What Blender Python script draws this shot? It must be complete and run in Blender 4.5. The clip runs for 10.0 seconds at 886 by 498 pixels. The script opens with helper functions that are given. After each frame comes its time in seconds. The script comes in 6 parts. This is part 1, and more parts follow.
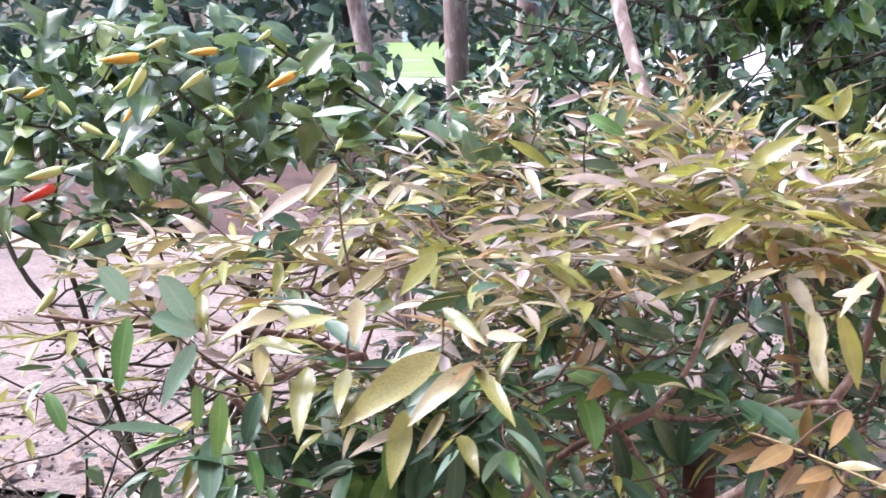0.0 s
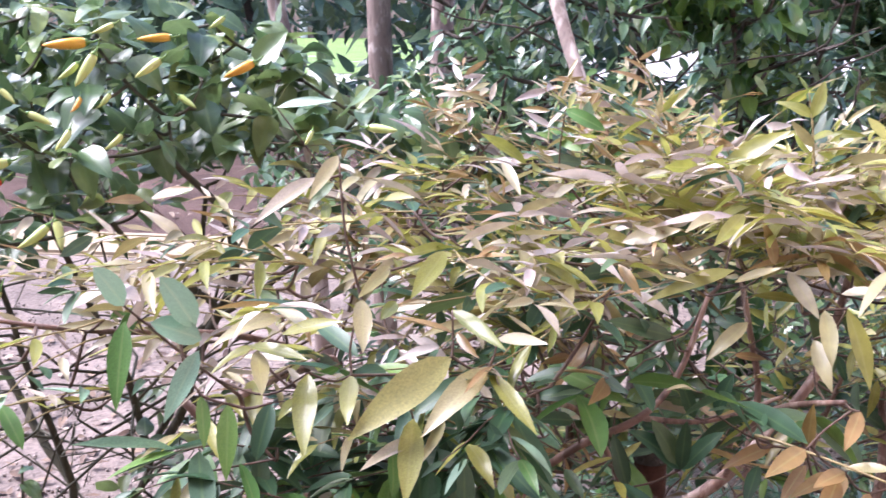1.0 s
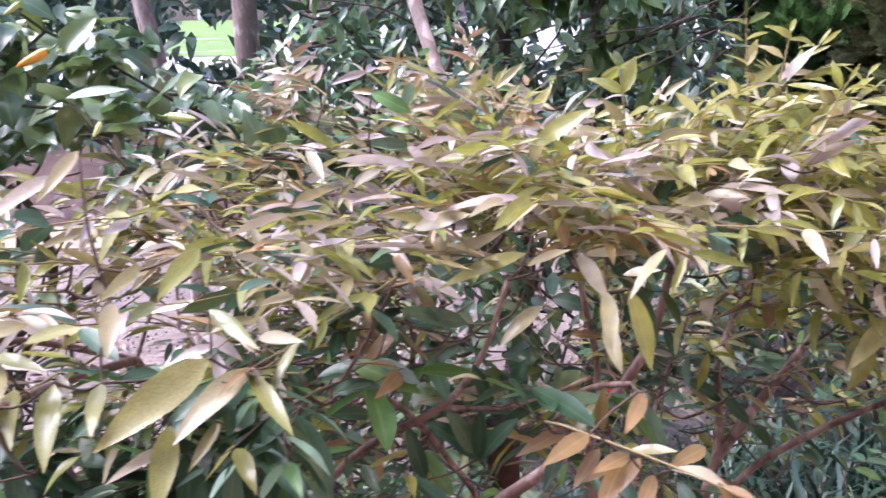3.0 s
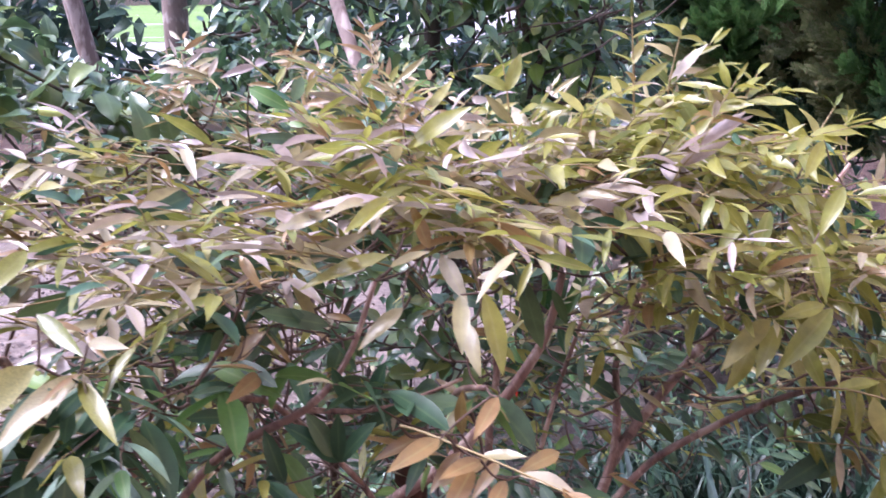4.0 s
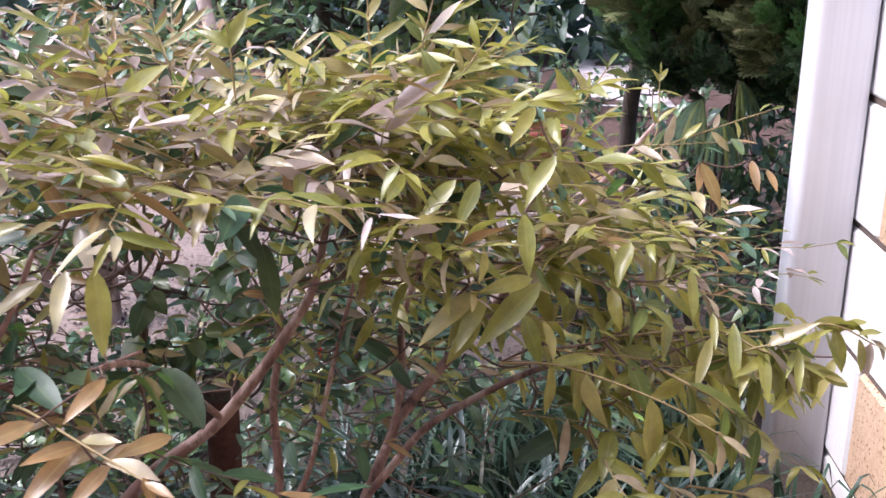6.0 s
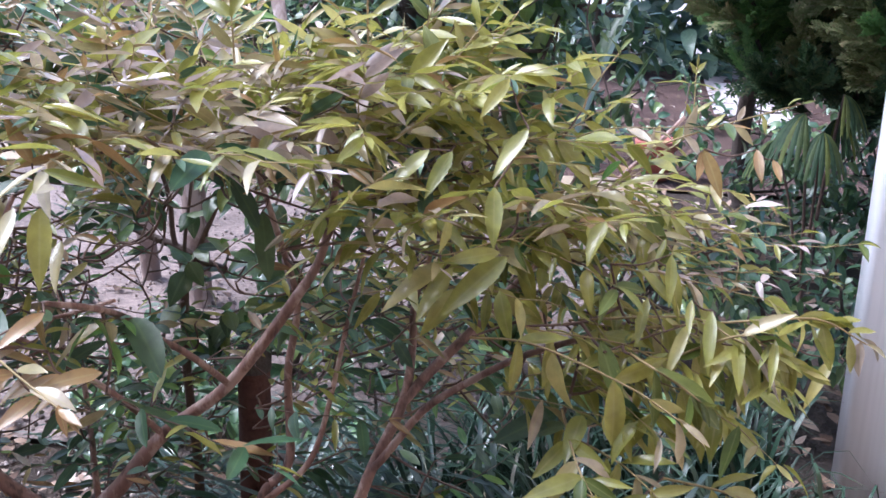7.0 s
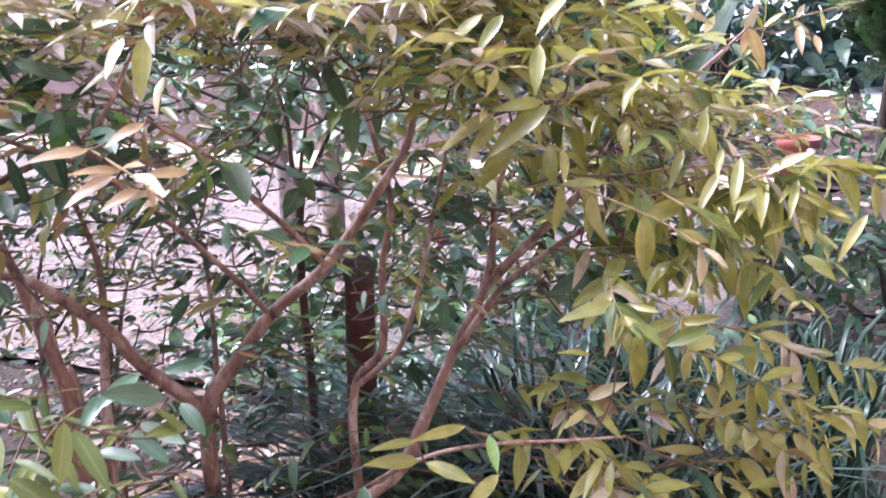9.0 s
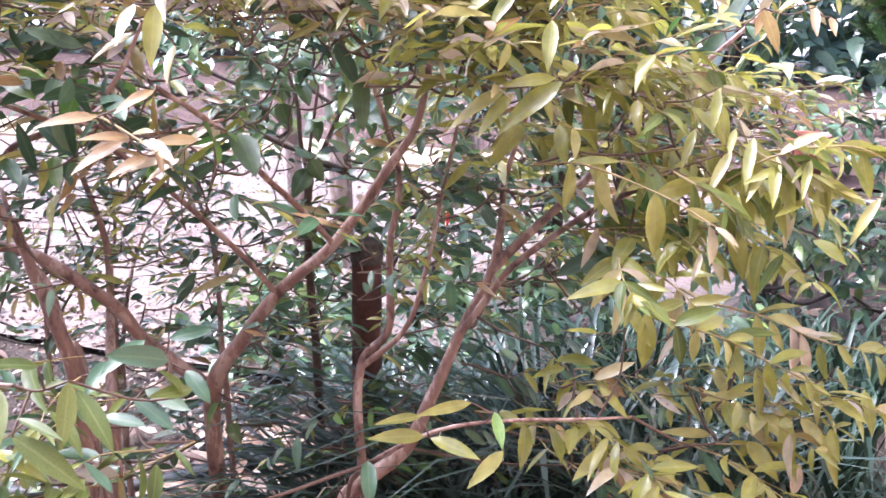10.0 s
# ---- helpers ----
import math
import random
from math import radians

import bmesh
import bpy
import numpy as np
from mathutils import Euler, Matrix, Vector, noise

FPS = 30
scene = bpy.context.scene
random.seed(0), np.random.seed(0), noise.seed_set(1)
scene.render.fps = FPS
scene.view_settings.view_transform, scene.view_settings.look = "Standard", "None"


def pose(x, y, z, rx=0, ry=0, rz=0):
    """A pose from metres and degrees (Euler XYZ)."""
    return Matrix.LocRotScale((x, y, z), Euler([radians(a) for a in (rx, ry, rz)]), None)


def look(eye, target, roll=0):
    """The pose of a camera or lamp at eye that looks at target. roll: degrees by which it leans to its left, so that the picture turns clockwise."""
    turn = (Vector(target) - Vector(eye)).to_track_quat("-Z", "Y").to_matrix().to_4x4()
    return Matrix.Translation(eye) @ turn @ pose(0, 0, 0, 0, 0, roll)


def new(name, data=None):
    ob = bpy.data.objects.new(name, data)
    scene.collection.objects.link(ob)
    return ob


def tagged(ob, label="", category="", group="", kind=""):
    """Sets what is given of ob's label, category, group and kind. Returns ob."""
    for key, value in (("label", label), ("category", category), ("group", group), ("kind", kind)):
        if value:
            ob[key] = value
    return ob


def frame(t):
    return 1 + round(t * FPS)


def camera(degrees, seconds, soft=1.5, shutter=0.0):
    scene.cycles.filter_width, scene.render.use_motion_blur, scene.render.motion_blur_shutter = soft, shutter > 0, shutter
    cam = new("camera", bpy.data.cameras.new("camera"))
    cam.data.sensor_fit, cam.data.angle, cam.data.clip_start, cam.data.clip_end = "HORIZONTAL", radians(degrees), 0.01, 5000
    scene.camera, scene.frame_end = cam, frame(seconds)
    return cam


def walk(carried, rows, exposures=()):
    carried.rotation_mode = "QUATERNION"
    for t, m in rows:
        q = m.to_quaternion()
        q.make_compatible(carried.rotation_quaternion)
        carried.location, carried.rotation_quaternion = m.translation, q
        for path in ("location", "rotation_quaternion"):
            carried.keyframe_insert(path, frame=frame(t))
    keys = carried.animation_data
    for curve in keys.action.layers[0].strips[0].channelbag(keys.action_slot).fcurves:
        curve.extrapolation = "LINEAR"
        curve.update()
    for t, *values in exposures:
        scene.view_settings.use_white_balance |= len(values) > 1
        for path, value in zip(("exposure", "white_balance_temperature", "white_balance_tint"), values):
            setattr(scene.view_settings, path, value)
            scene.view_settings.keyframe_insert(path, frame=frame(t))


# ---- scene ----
cam = camera(45.0, 10.0, 1.5, 0.5)
# seconds, eye (m), yaw, pitch, roll (degrees)
PATH = [
    (0, 0.0035, -0.1618, 0.9876, 15.70, -12.50, -1.09),
    (0.5, -0.0546, -0.1492, 0.9822, 12.87, -13.03, -0.81),
    (1, -0.0673, -0.1413, 0.9808, 10.07, -12.68, 0.02),
    (1.5, -0.0579, -0.1356, 0.9829, 8.38, -12.47, -0.56),
    (2, -0.0528, -0.1323, 0.9792, 7.84, -12.97, -0.76),
    (2.5, -0.0296, -0.1216, 0.9801, 7.14, -13.35, -1.03),
    (2.7, -0.0126, -0.1136, 0.9794, 6.32, -13.70, -1.07),
    (3.8, 0.0634, -0.0924, 0.9912, 3.43, -14.04, -0.45),
    (4, 0.0753, -0.0886, 0.9863, 3.06, -14.48, -0.27),
    (4.5, 0.1329, -0.0872, 0.9912, 3.07, -15.76, -0.53),
    (5, 0.2202, -0.0830, 1.0045, 1.51, -16.32, 0.81),
    (5.5, 0.2741, -0.0661, 0.9995, 2.00, -17.00, 1.00),
    (5.7, 0.2783, -0.0479, 0.9988, 2.23, -17.68, 0.68),
    (6.8, 0.3928, -0.0307, 0.9786, 8.66, -17.44, 1.51),
    (7, 0.4158, -0.0348, 0.9689, 10.42, -17.02, 1.39),
    (7.5, 0.4394, -0.0653, 0.9434, 10.84, -16.27, 0.69),
    (8, 0.4570, -0.1056, 0.9244, 13.70, -15.23, -0.48),
    (8.5, 0.5143, -0.1260, 0.8845, 18.29, -14.49, 0.29),
    (9, 0.5301, -0.1459, 0.8553, 19.19, -15.30, -0.41),
    (9.5, 0.5321, -0.1513, 0.8330, 20.58, -15.70, 0.06),
    (10, 0.5285, -0.1459, 0.8390, 19.56, -15.58, 0.54),
]


def aim(x, y, z, yaw, pitch, roll):
    return pose(x, y, z, 90 + pitch, 0, yaw) @ pose(0, 0, 0, 0, 0, roll)


walk(cam, [(t, aim(*row)) for t, *row in PATH],
     [(0.0, 1.88, 5530, 20), (2.5, 1.72, 5450, 25), (4.0, 1.7, 5300, 30), (4.5, 1.7, 5300, 30), (5.0, 1.66, 5700, 27), (5.5, 1.46, 5850, 24), (7.0, 1.42, 5150, 16), (8.0, 1.74, 5150, 28), (9.0, 2.1, 5350, 24), (10.0, 2.48, 5450, 24)])

# ---------------------------------------------------------------- light
world = bpy.data.worlds.new("sky")
scene.world = world
world.use_nodes = True
wn = world.node_tree.nodes
sky = wn.new("ShaderNodeTexSky")
sky.sky_type = "NISHITA"
sky.sun_disc = False
sky.sun_elevation = radians(54)
sky.sun_rotation = radians(-88)
sky.air_density, sky.dust_density, sky.ozone_density = 1.0, 4.0, 0.6
wn["Background"].inputs["Strength"].default_value = 0.121
world.node_tree.links.new(sky.outputs[0], wn["Background"].inputs[0])
sun = new("sun", bpy.data.lights.new("sun", "SUN"))
sun.data.energy, sun.data.angle, sun.data.color = 2.15, radians(36), (1.0, 0.95, 0.88)
sun.matrix_world = look((-4.3, 0.15, 6.0), (0, 0, 0))


# ---------------------------------------------------------------- materials
def material(name):
    m = bpy.data.materials.new(name)
    m.use_nodes = True
    t = m.node_tree
    return m, t, t.nodes, t.links, t.nodes["Principled BSDF"]


def ramp_node(nodes, stops):
    r = nodes.new("ShaderNodeValToRGB")
    e = r.color_ramp.elements
    while len(e) < len(stops):
        e.new(0.5)
    for k, (p, c) in zip(e, stops):
        k.position, k.color = p, (*c, 1)
    return r


def noise_tex(nodes, links, scale, detail=5.0, rough=0.6, coords="Object"):
    c = nodes.new("ShaderNodeTexCoord")
    n = nodes.new("ShaderNodeTexNoise")
    n.inputs["Scale"].default_value, n.inputs["Detail"].default_value, n.inputs["Roughness"].default_value = scale, detail, rough
    links.new(c.outputs[coords], n.inputs["Vector"])
    return n


def bump(nodes, links, height, bsdf, strength, distance):
    b = nodes.new("ShaderNodeBump")
    b.inputs["Strength"].default_value, b.inputs["Distance"].default_value = strength, distance
    links.new(height, b.inputs["Height"])
    links.new(b.outputs[0], bsdf.inputs["Normal"])


def surface(name, low, high, scale, fine=60.0, rough=0.85, relief=0.4, distance=0.01, spec=0.3, metal=0.0):
    """A rough surface: two colours mixed by a broad and a fine noise, with relief from the fine one."""
    m, t, nodes, links, b = material(name)
    n1, n2 = noise_tex(nodes, links, scale), noise_tex(nodes, links, fine)
    add = nodes.new("ShaderNodeMath")
    add.operation = "ADD"
    links.new(n1.outputs[0], add.inputs[0])
    links.new(n2.outputs[0], add.inputs[1])
    half = nodes.new("ShaderNodeMath")
    half.operation = "MULTIPLY"
    half.inputs[1].default_value = 0.5
    links.new(add.outputs[0], half.inputs[0])
    r = ramp_node(nodes, [(0.32, low), (0.68, high)])
    links.new(half.outputs[0], r.inputs[0])
    links.new(r.outputs[0], b.inputs["Base Color"])
    b.inputs["Roughness"].default_value, b.inputs["Specular IOR Level"].default_value = rough, spec
    b.inputs["Metallic"].default_value = metal
    bump(nodes, links, n2.outputs[0], b, relief, distance)
    return m


def leaf_material(name, stops, rough=0.30, spec=0.75, through_light=0.27, rib=(0.45, 0.42, 0.16), rib_mix=0.35, coat=0.35):
    """Leaf: a colour for each leaf, blotches, a pale midrib, a waxy gloss and some light let through."""
    m, t, nodes, links, b = material(name)
    info, geo = nodes.new("ShaderNodeObjectInfo"), nodes.new("ShaderNodeNewGeometry")
    add = nodes.new("ShaderNodeMath")
    add.operation = "ADD"
    links.new(info.outputs["Random"], add.inputs[0])
    links.new(geo.outputs["Random Per Island"], add.inputs[1])
    fr = nodes.new("ShaderNodeMath")
    fr.operation = "FRACT"
    links.new(add.outputs[0], fr.inputs[0])
    r = ramp_node(nodes, stops)
    links.new(fr.outputs[0], r.inputs[0])
    uv = nodes.new("ShaderNodeUVMap")
    uv.uv_map = "leaf"
    sep = nodes.new("ShaderNodeSeparateXYZ")
    links.new(uv.outputs[0], sep.inputs[0])
    # midrib: u runs from 0 to 1 across the blade
    d = nodes.new("ShaderNodeMath")
    d.operation = "SUBTRACT"
    d.inputs[1].default_value = 0.5
    links.new(sep.outputs[0], d.inputs[0])
    a = nodes.new("ShaderNodeMath")
    a.operation = "ABSOLUTE"
    links.new(d.outputs[0], a.inputs[0])
    ribr = ramp_node(nodes, [(0.0, (rib_mix,) * 3), (0.09, (0.0,) * 3)])
    links.new(a.outputs[0], ribr.inputs[0])
    blotch = noise_tex(nodes, links, 55.0, 4.0, 0.65, "Object")
    br = ramp_node(nodes, [(0.3, (0.72, 0.72, 0.72)), (0.7, (1.2, 1.18, 1.1))])
    links.new(blotch.outputs[0], br.inputs[0])
    mul = nodes.new("ShaderNodeMix")
    mul.data_type, mul.blend_type = "RGBA", "MULTIPLY"
    mul.inputs["Factor"].default_value = 1.0
    links.new(r.outputs[0], mul.inputs["A"])
    links.new(br.outputs[0], mul.inputs["B"])
    mx = nodes.new("ShaderNodeMix")
    mx.data_type = "RGBA"
    links.new(ribr.outputs[0], mx.inputs["Factor"])
    links.new(mul.outputs["Result"], mx.inputs["A"])
    mx.inputs["B"].default_value = (*rib, 1)
    links.new(mx.outputs["Result"], b.inputs["Base Color"])
    b.inputs["Roughness"].default_value, b.inputs["Specular IOR Level"].default_value = rough, spec
    b.inputs["Coat Weight"].default_value, b.inputs["Coat Roughness"].default_value = coat, 0.16
    # side veins
    w = nodes.new("ShaderNodeTexWave")
    w.inputs["Scale"].default_value, w.inputs["Distortion"].default_value = 5.0, 1.5
    shear = nodes.new("ShaderNodeCombineXYZ")
    sm = nodes.new("ShaderNodeMath")
    sm.operation = "SUBTRACT"
    links.new(sep.outputs[1], sm.inputs[0])
    links.new(a.outputs[0], sm.inputs[1])
    links.new(sm.outputs[0], shear.inputs[0])
    links.new(shear.outputs[0], w.inputs["Vector"])
    bump(nodes, links, w.outputs[0], b, 0.08, 0.0005)
    tr = nodes.new("ShaderNodeBsdfTranslucent")
    links.new(mx.outputs["Result"], tr.inputs["Color"])
    ms = nodes.new("ShaderNodeMixShader")
    ms.inputs[0].default_value = through_light
    links.new(b.outputs[0], ms.inputs[1])
    links.new(tr.outputs[0], ms.inputs[2])
    links.new(ms.outputs[0], nodes["Material Output"].inputs["Surface"])
    return m


M_BRONZE = leaf_material("bronze_leaf", [(0.0, (0.29, 0.235, 0.09)), (0.25, (0.37, 0.32, 0.15)), (0.5, (0.46, 0.385, 0.31)), (0.75, (0.36, 0.325, 0.13)), (1.0, (0.54, 0.46, 0.41))], 0.44, 0.5, coat=0.6)
M_OLIVE = leaf_material("olive_leaf", [(0.0, (0.22, 0.25, 0.045)), (0.4, (0.36, 0.345, 0.075)), (0.75, (0.30, 0.32, 0.06)), (1.0, (0.50, 0.46, 0.17))], 0.42, 0.5, 0.42, coat=0.65)
# pale pink puts the sky's sheen on upper leaf sides into the base colour
M_PINK_SHEEN = leaf_material("pink_sheen_leaf", [(0.0, (0.42, 0.335, 0.315)), (0.5, (0.52, 0.435, 0.42)), (1.0, (0.60, 0.53, 0.52))], 0.42, 0.6, coat=0.65, rib=(0.5, 0.4, 0.3))
M_GREEN = leaf_material("deep_green_leaf", [(0.0, (0.030, 0.075, 0.038)), (0.4, (0.055, 0.120, 0.058)), (0.75, (0.066, 0.118, 0.070)), (1.0, (0.11, 0.165, 0.06))], 0.42, 0.5, 0.17, rib=(0.16, 0.24, 0.09), coat=0.06)
M_FRESH = leaf_material("fresh_green_leaf", [(0.0, (0.08, 0.19, 0.045)), (0.6, (0.13, 0.25, 0.06)), (1.0, (0.20, 0.32, 0.07))], 0.42, 0.5, rib=(0.3, 0.4, 0.15), coat=0.12)
M_LIME = leaf_material("lime_leaf", [(0.0, (0.085, 0.125, 0.025)), (0.5, (0.13, 0.165, 0.035)), (1.0, (0.19, 0.21, 0.05))], 0.5, 0.4, rib=(0.3, 0.33, 0.12), coat=0.1)
M_ORANGE = leaf_material("orange_leaf", [(0.0, (0.28, 0.165, 0.06)), (0.5, (0.34, 0.215, 0.09)), (1.0, (0.30, 0.21, 0.065))], 0.42)
M_GLAUCOUS = leaf_material("blue_green_leaf", [(0.0, (0.20, 0.36, 0.24)), (1.0, (0.27, 0.42, 0.30))], 0.45, rib=(0.4, 0.5, 0.3))
M_CHILI = leaf_material("chili_leaf", [(0.0, (0.06, 0.115, 0.05)), (0.4, (0.105, 0.18, 0.075)), (0.8, (0.17, 0.245, 0.09)), (1.0, (0.30, 0.36, 0.10))], 0.36, 0.7, 0.3, rib=(0.24, 0.34, 0.15), coat=0.4)
M_CITRUS = leaf_material("citrus_leaf", [(0.0, (0.05, 0.115, 0.055)), (0.5, (0.095, 0.18, 0.08)), (0.85, (0.16, 0.26, 0.105)), (1.0, (0.28, 0.37, 0.11))], 0.30, 0.8, 0.26, rib=(0.16, 0.25, 0.1), coat=0.55)
M_BROAD = leaf_material("broad_leaf", [(0.0, (0.05, 0.12, 0.04)), (0.5, (0.10, 0.20, 0.05)), (1.0, (0.20, 0.32, 0.06))], 0.28, 0.8, 0.3, rib=(0.25, 0.35, 0.12))
M_HEDGE = leaf_material("hedge_leaf", [(0.0, (0.06, 0.115, 0.085)), (0.6, (0.10, 0.165, 0.105)), (1.0, (0.18, 0.25, 0.11))], 0.5, 0.4, 0.25, rib=(0.1, 0.16, 0.08))
M_CONIFER_FRESH = leaf_material("fresh_conifer_spray", [(0.0, (0.10, 0.22, 0.07)), (0.5, (0.15, 0.29, 0.09)), (1.0, (0.22, 0.35, 0.12))], 0.6, 0.3, 0.3, rib=(0.12, 0.2, 0.06), coat=0.0)
# paler olive copy of the spray for plumes that catch the light
M_CONIFER_LIT = leaf_material("lit_conifer_spray", [(0.0, (0.16, 0.195, 0.075)), (0.5, (0.245, 0.275, 0.12)), (0.85, (0.33, 0.335, 0.17)), (1.0, (0.26, 0.18, 0.11))], 0.6, 0.3, 0.25, rib=(0.15, 0.2, 0.08), coat=0.0)
M_CONIFER = leaf_material("conifer_spray", [(0.0, (0.04, 0.085, 0.045)), (0.45, (0.075, 0.14, 0.065)), (0.8, (0.12, 0.20, 0.09)), (1.0, (0.22, 0.23, 0.11))], 0.6, 0.3, 0.25, rib=(0.06, 0.09, 0.03), coat=0.0)
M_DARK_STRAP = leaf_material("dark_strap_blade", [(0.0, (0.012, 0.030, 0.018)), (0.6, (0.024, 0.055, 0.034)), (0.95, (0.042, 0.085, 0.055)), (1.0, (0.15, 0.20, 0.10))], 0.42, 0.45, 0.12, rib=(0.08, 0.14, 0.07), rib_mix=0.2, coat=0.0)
M_GRASS = leaf_material("strap_blade", [(0.0, (0.024, 0.048, 0.038)), (0.5, (0.052, 0.090, 0.072)), (0.84, (0.095, 0.14, 0.118)), (0.95, (0.15, 0.185, 0.155)), (1.0, (0.34, 0.29, 0.21))], 0.36, 0.6, 0.12, rib=(0.2, 0.28, 0.18), rib_mix=0.2)
M_PALM = leaf_material("palm_leaf", [(0.0, (0.05, 0.095, 0.05)), (0.6, (0.08, 0.135, 0.07)), (1.0, (0.24, 0.26, 0.055))], 0.6, 0.3, 0.3, rib=(0.16, 0.2, 0.09), coat=0.0)
M_LITTER = leaf_material("dry_leaf", [(0.0, (0.10, 0.06, 0.045)), (0.5, (0.21, 0.14, 0.10)), (0.8, (0.34, 0.24, 0.18)), (1.0, (0.50, 0.42, 0.36))], 0.8, 0.2, 0.05, rib=(0.2, 0.13, 0.08))

def bark_material(name, low, mid, high, scale, rough):
    """Flaking bark: stretched patches of three colours with raised edges."""
    m, t, nodes, links, b = material(name)
    c = nodes.new("ShaderNodeTexCoord")
    mp = nodes.new("ShaderNodeMapping")
    mp.inputs["Scale"].default_value = (1, 1, 0.45)
    links.new(c.outputs["Object"], mp.inputs[0])
    n1, n2 = nodes.new("ShaderNodeTexNoise"), nodes.new("ShaderNodeTexNoise")
    n1.inputs["Scale"].default_value, n1.inputs["Detail"].default_value, n1.inputs["Distortion"].default_value = scale, 4.0, 0.8
    n2.inputs["Scale"].default_value, n2.inputs["Detail"].default_value = scale * 6, 5.0
    for n in (n1, n2):
        links.new(mp.outputs[0], n.inputs["Vector"])
    add = nodes.new("ShaderNodeMath")
    add.operation = "MULTIPLY_ADD"
    add.inputs[1].default_value = 0.3
    links.new(n2.outputs[0], add.inputs[0])
    links.new(n1.outputs[0], add.inputs[2])
    r = ramp_node(nodes, [(0.48, low), (0.60, mid), (0.68, mid), (0.76, high)])
    links.new(add.outputs[0], r.inputs[0])
    links.new(r.outputs[0], b.inputs["Base Color"])
    b.inputs["Roughness"].default_value = rough
    bump(nodes, links, add.outputs[0], b, 0.8, 0.12 / scale)
    return m


M_STEM = bark_material("stem_bark", (0.10, 0.055, 0.045), (0.235, 0.14, 0.112), (0.40, 0.29, 0.245), 45.0, 0.55)
M_TWIG = surface("twig_bark", (0.07, 0.042, 0.034), (0.16, 0.105, 0.08), 20.0, 150.0, 0.6, 0.4, 0.002)
M_SHOOT = surface("young_shoot", (0.20, 0.15, 0.06), (0.36, 0.28, 0.14), 20.0, 150.0, 0.5, 0.3, 0.001)
M_CHILI_STEM = surface("chili_stem", (0.05, 0.045, 0.035), (0.12, 0.11, 0.07), 20.0, 150.0, 0.7, 0.4, 0.002)
M_BARK = bark_material("mottled_bark", (0.12, 0.085, 0.072), (0.26, 0.195, 0.17), (0.50, 0.42, 0.38), 16.0, 0.85)
M_DARK_BARK = surface("dark_bark", (0.05, 0.04, 0.035), (0.12, 0.095, 0.08), 9.0, 70.0, 0.9, 0.8, 0.01)
M_SOIL = surface("garden_soil", (0.035, 0.026, 0.021), (0.11, 0.082, 0.064), 3.0, 90.0, 0.95, 1.0, 0.02)
M_GRAVEL = surface("pale_gravel", (0.09, 0.068, 0.058), (0.36, 0.28, 0.245), 2.6, 75.0, 0.9, 0.9, 0.01)
M_PEBBLE = leaf_material("pebble", [(0.0, (0.11, 0.085, 0.078)), (0.5, (0.25, 0.20, 0.182)), (1.0, (0.40, 0.34, 0.32))], 0.8, 0.3, 0.0, rib_mix=0.0, coat=0.0)
M_MULCH = surface("red_mulch", (0.075, 0.045, 0.038), (0.20, 0.125, 0.105), 3.0, 80.0, 0.95, 1.0, 0.03)
M_LAWN = surface("lawn_grass", (0.15, 0.25, 0.06), (0.26, 0.36, 0.12), 1.2, 70.0, 0.9, 0.8, 0.03)
M_PAVING = surface("pale_paving", (0.40, 0.35, 0.34), (0.56, 0.50, 0.49), 1.0, 40.0, 0.9, 0.4, 0.005)
M_KERB = surface("kerb_concrete", (0.29, 0.22, 0.145), (0.43, 0.34, 0.235), 4.0, 80.0, 0.9, 0.5, 0.005)
M_WHITE_BLOCK = surface("white_block", (0.72, 0.69, 0.66), (0.84, 0.82, 0.80), 8.0, 90.0, 0.8, 0.4, 0.003)
M_MORTAR = surface("mortar", (0.11, 0.08, 0.065), (0.20, 0.155, 0.13), 10.0, 120.0, 0.95, 0.6, 0.004)
M_ROOF = surface("roof_tiles", (0.16, 0.09, 0.07), (0.28, 0.17, 0.13), 2.0, 20.0, 0.85, 0.6, 0.02)
M_FENCE = surface("fence_boards", (0.26, 0.17, 0.15), (0.42, 0.30, 0.27), 2.0, 30.0, 0.85, 0.4, 0.01)
M_FAR_WHITE = surface("white_post_paint", (0.62, 0.60, 0.62), (0.80, 0.78, 0.80), 3.0, 40.0, 0.6, 0.2, 0.003)
M_BLACK_HOSE = surface("black_hose", (0.012, 0.012, 0.013), (0.035, 0.034, 0.034), 20.0, 90.0, 0.45, 0.2, 0.001, 0.5)
M_TERRACOTTA = surface("red_pot", (0.30, 0.085, 0.065), (0.44, 0.16, 0.125), 9.0, 90.0, 0.6, 0.3, 0.003)
M_RUST = surface("rusty_stake", (0.06, 0.026, 0.020), (0.13, 0.058, 0.043), 20.0, 140.0, 0.8, 0.6, 0.003)


def tan_block():
    """Sandy block with dark pin-holes."""
    m = surface("tan_block", (0.48, 0.32, 0.20), (0.66, 0.48, 0.33), 7.0, 70.0, 0.9, 0.6, 0.004)
    t = m.node_tree
    nodes, links = t.nodes, t.links
    b = nodes["Principled BSDF"]
    old = b.inputs["Base Color"].links[0].from_socket
    v = noise_tex(nodes, links, 160.0, 2.0, 0.5)
    r = ramp_node(nodes, [(0.60, (1, 1, 1)), (0.68, (0.35, 0.25, 0.18))])
    links.new(v.outputs[0], r.inputs[0])
    mul = nodes.new("ShaderNodeMix")
    mul.data_type, mul.blend_type = "RGBA", "MULTIPLY"
    mul.inputs["Factor"].default_value = 1.0
    links.new(old, mul.inputs["A"])
    links.new(r.outputs[0], mul.inputs["B"])
    links.new(mul.outputs["Result"], b.inputs["Base Color"])
    return m


M_TAN_BLOCK = tan_block()


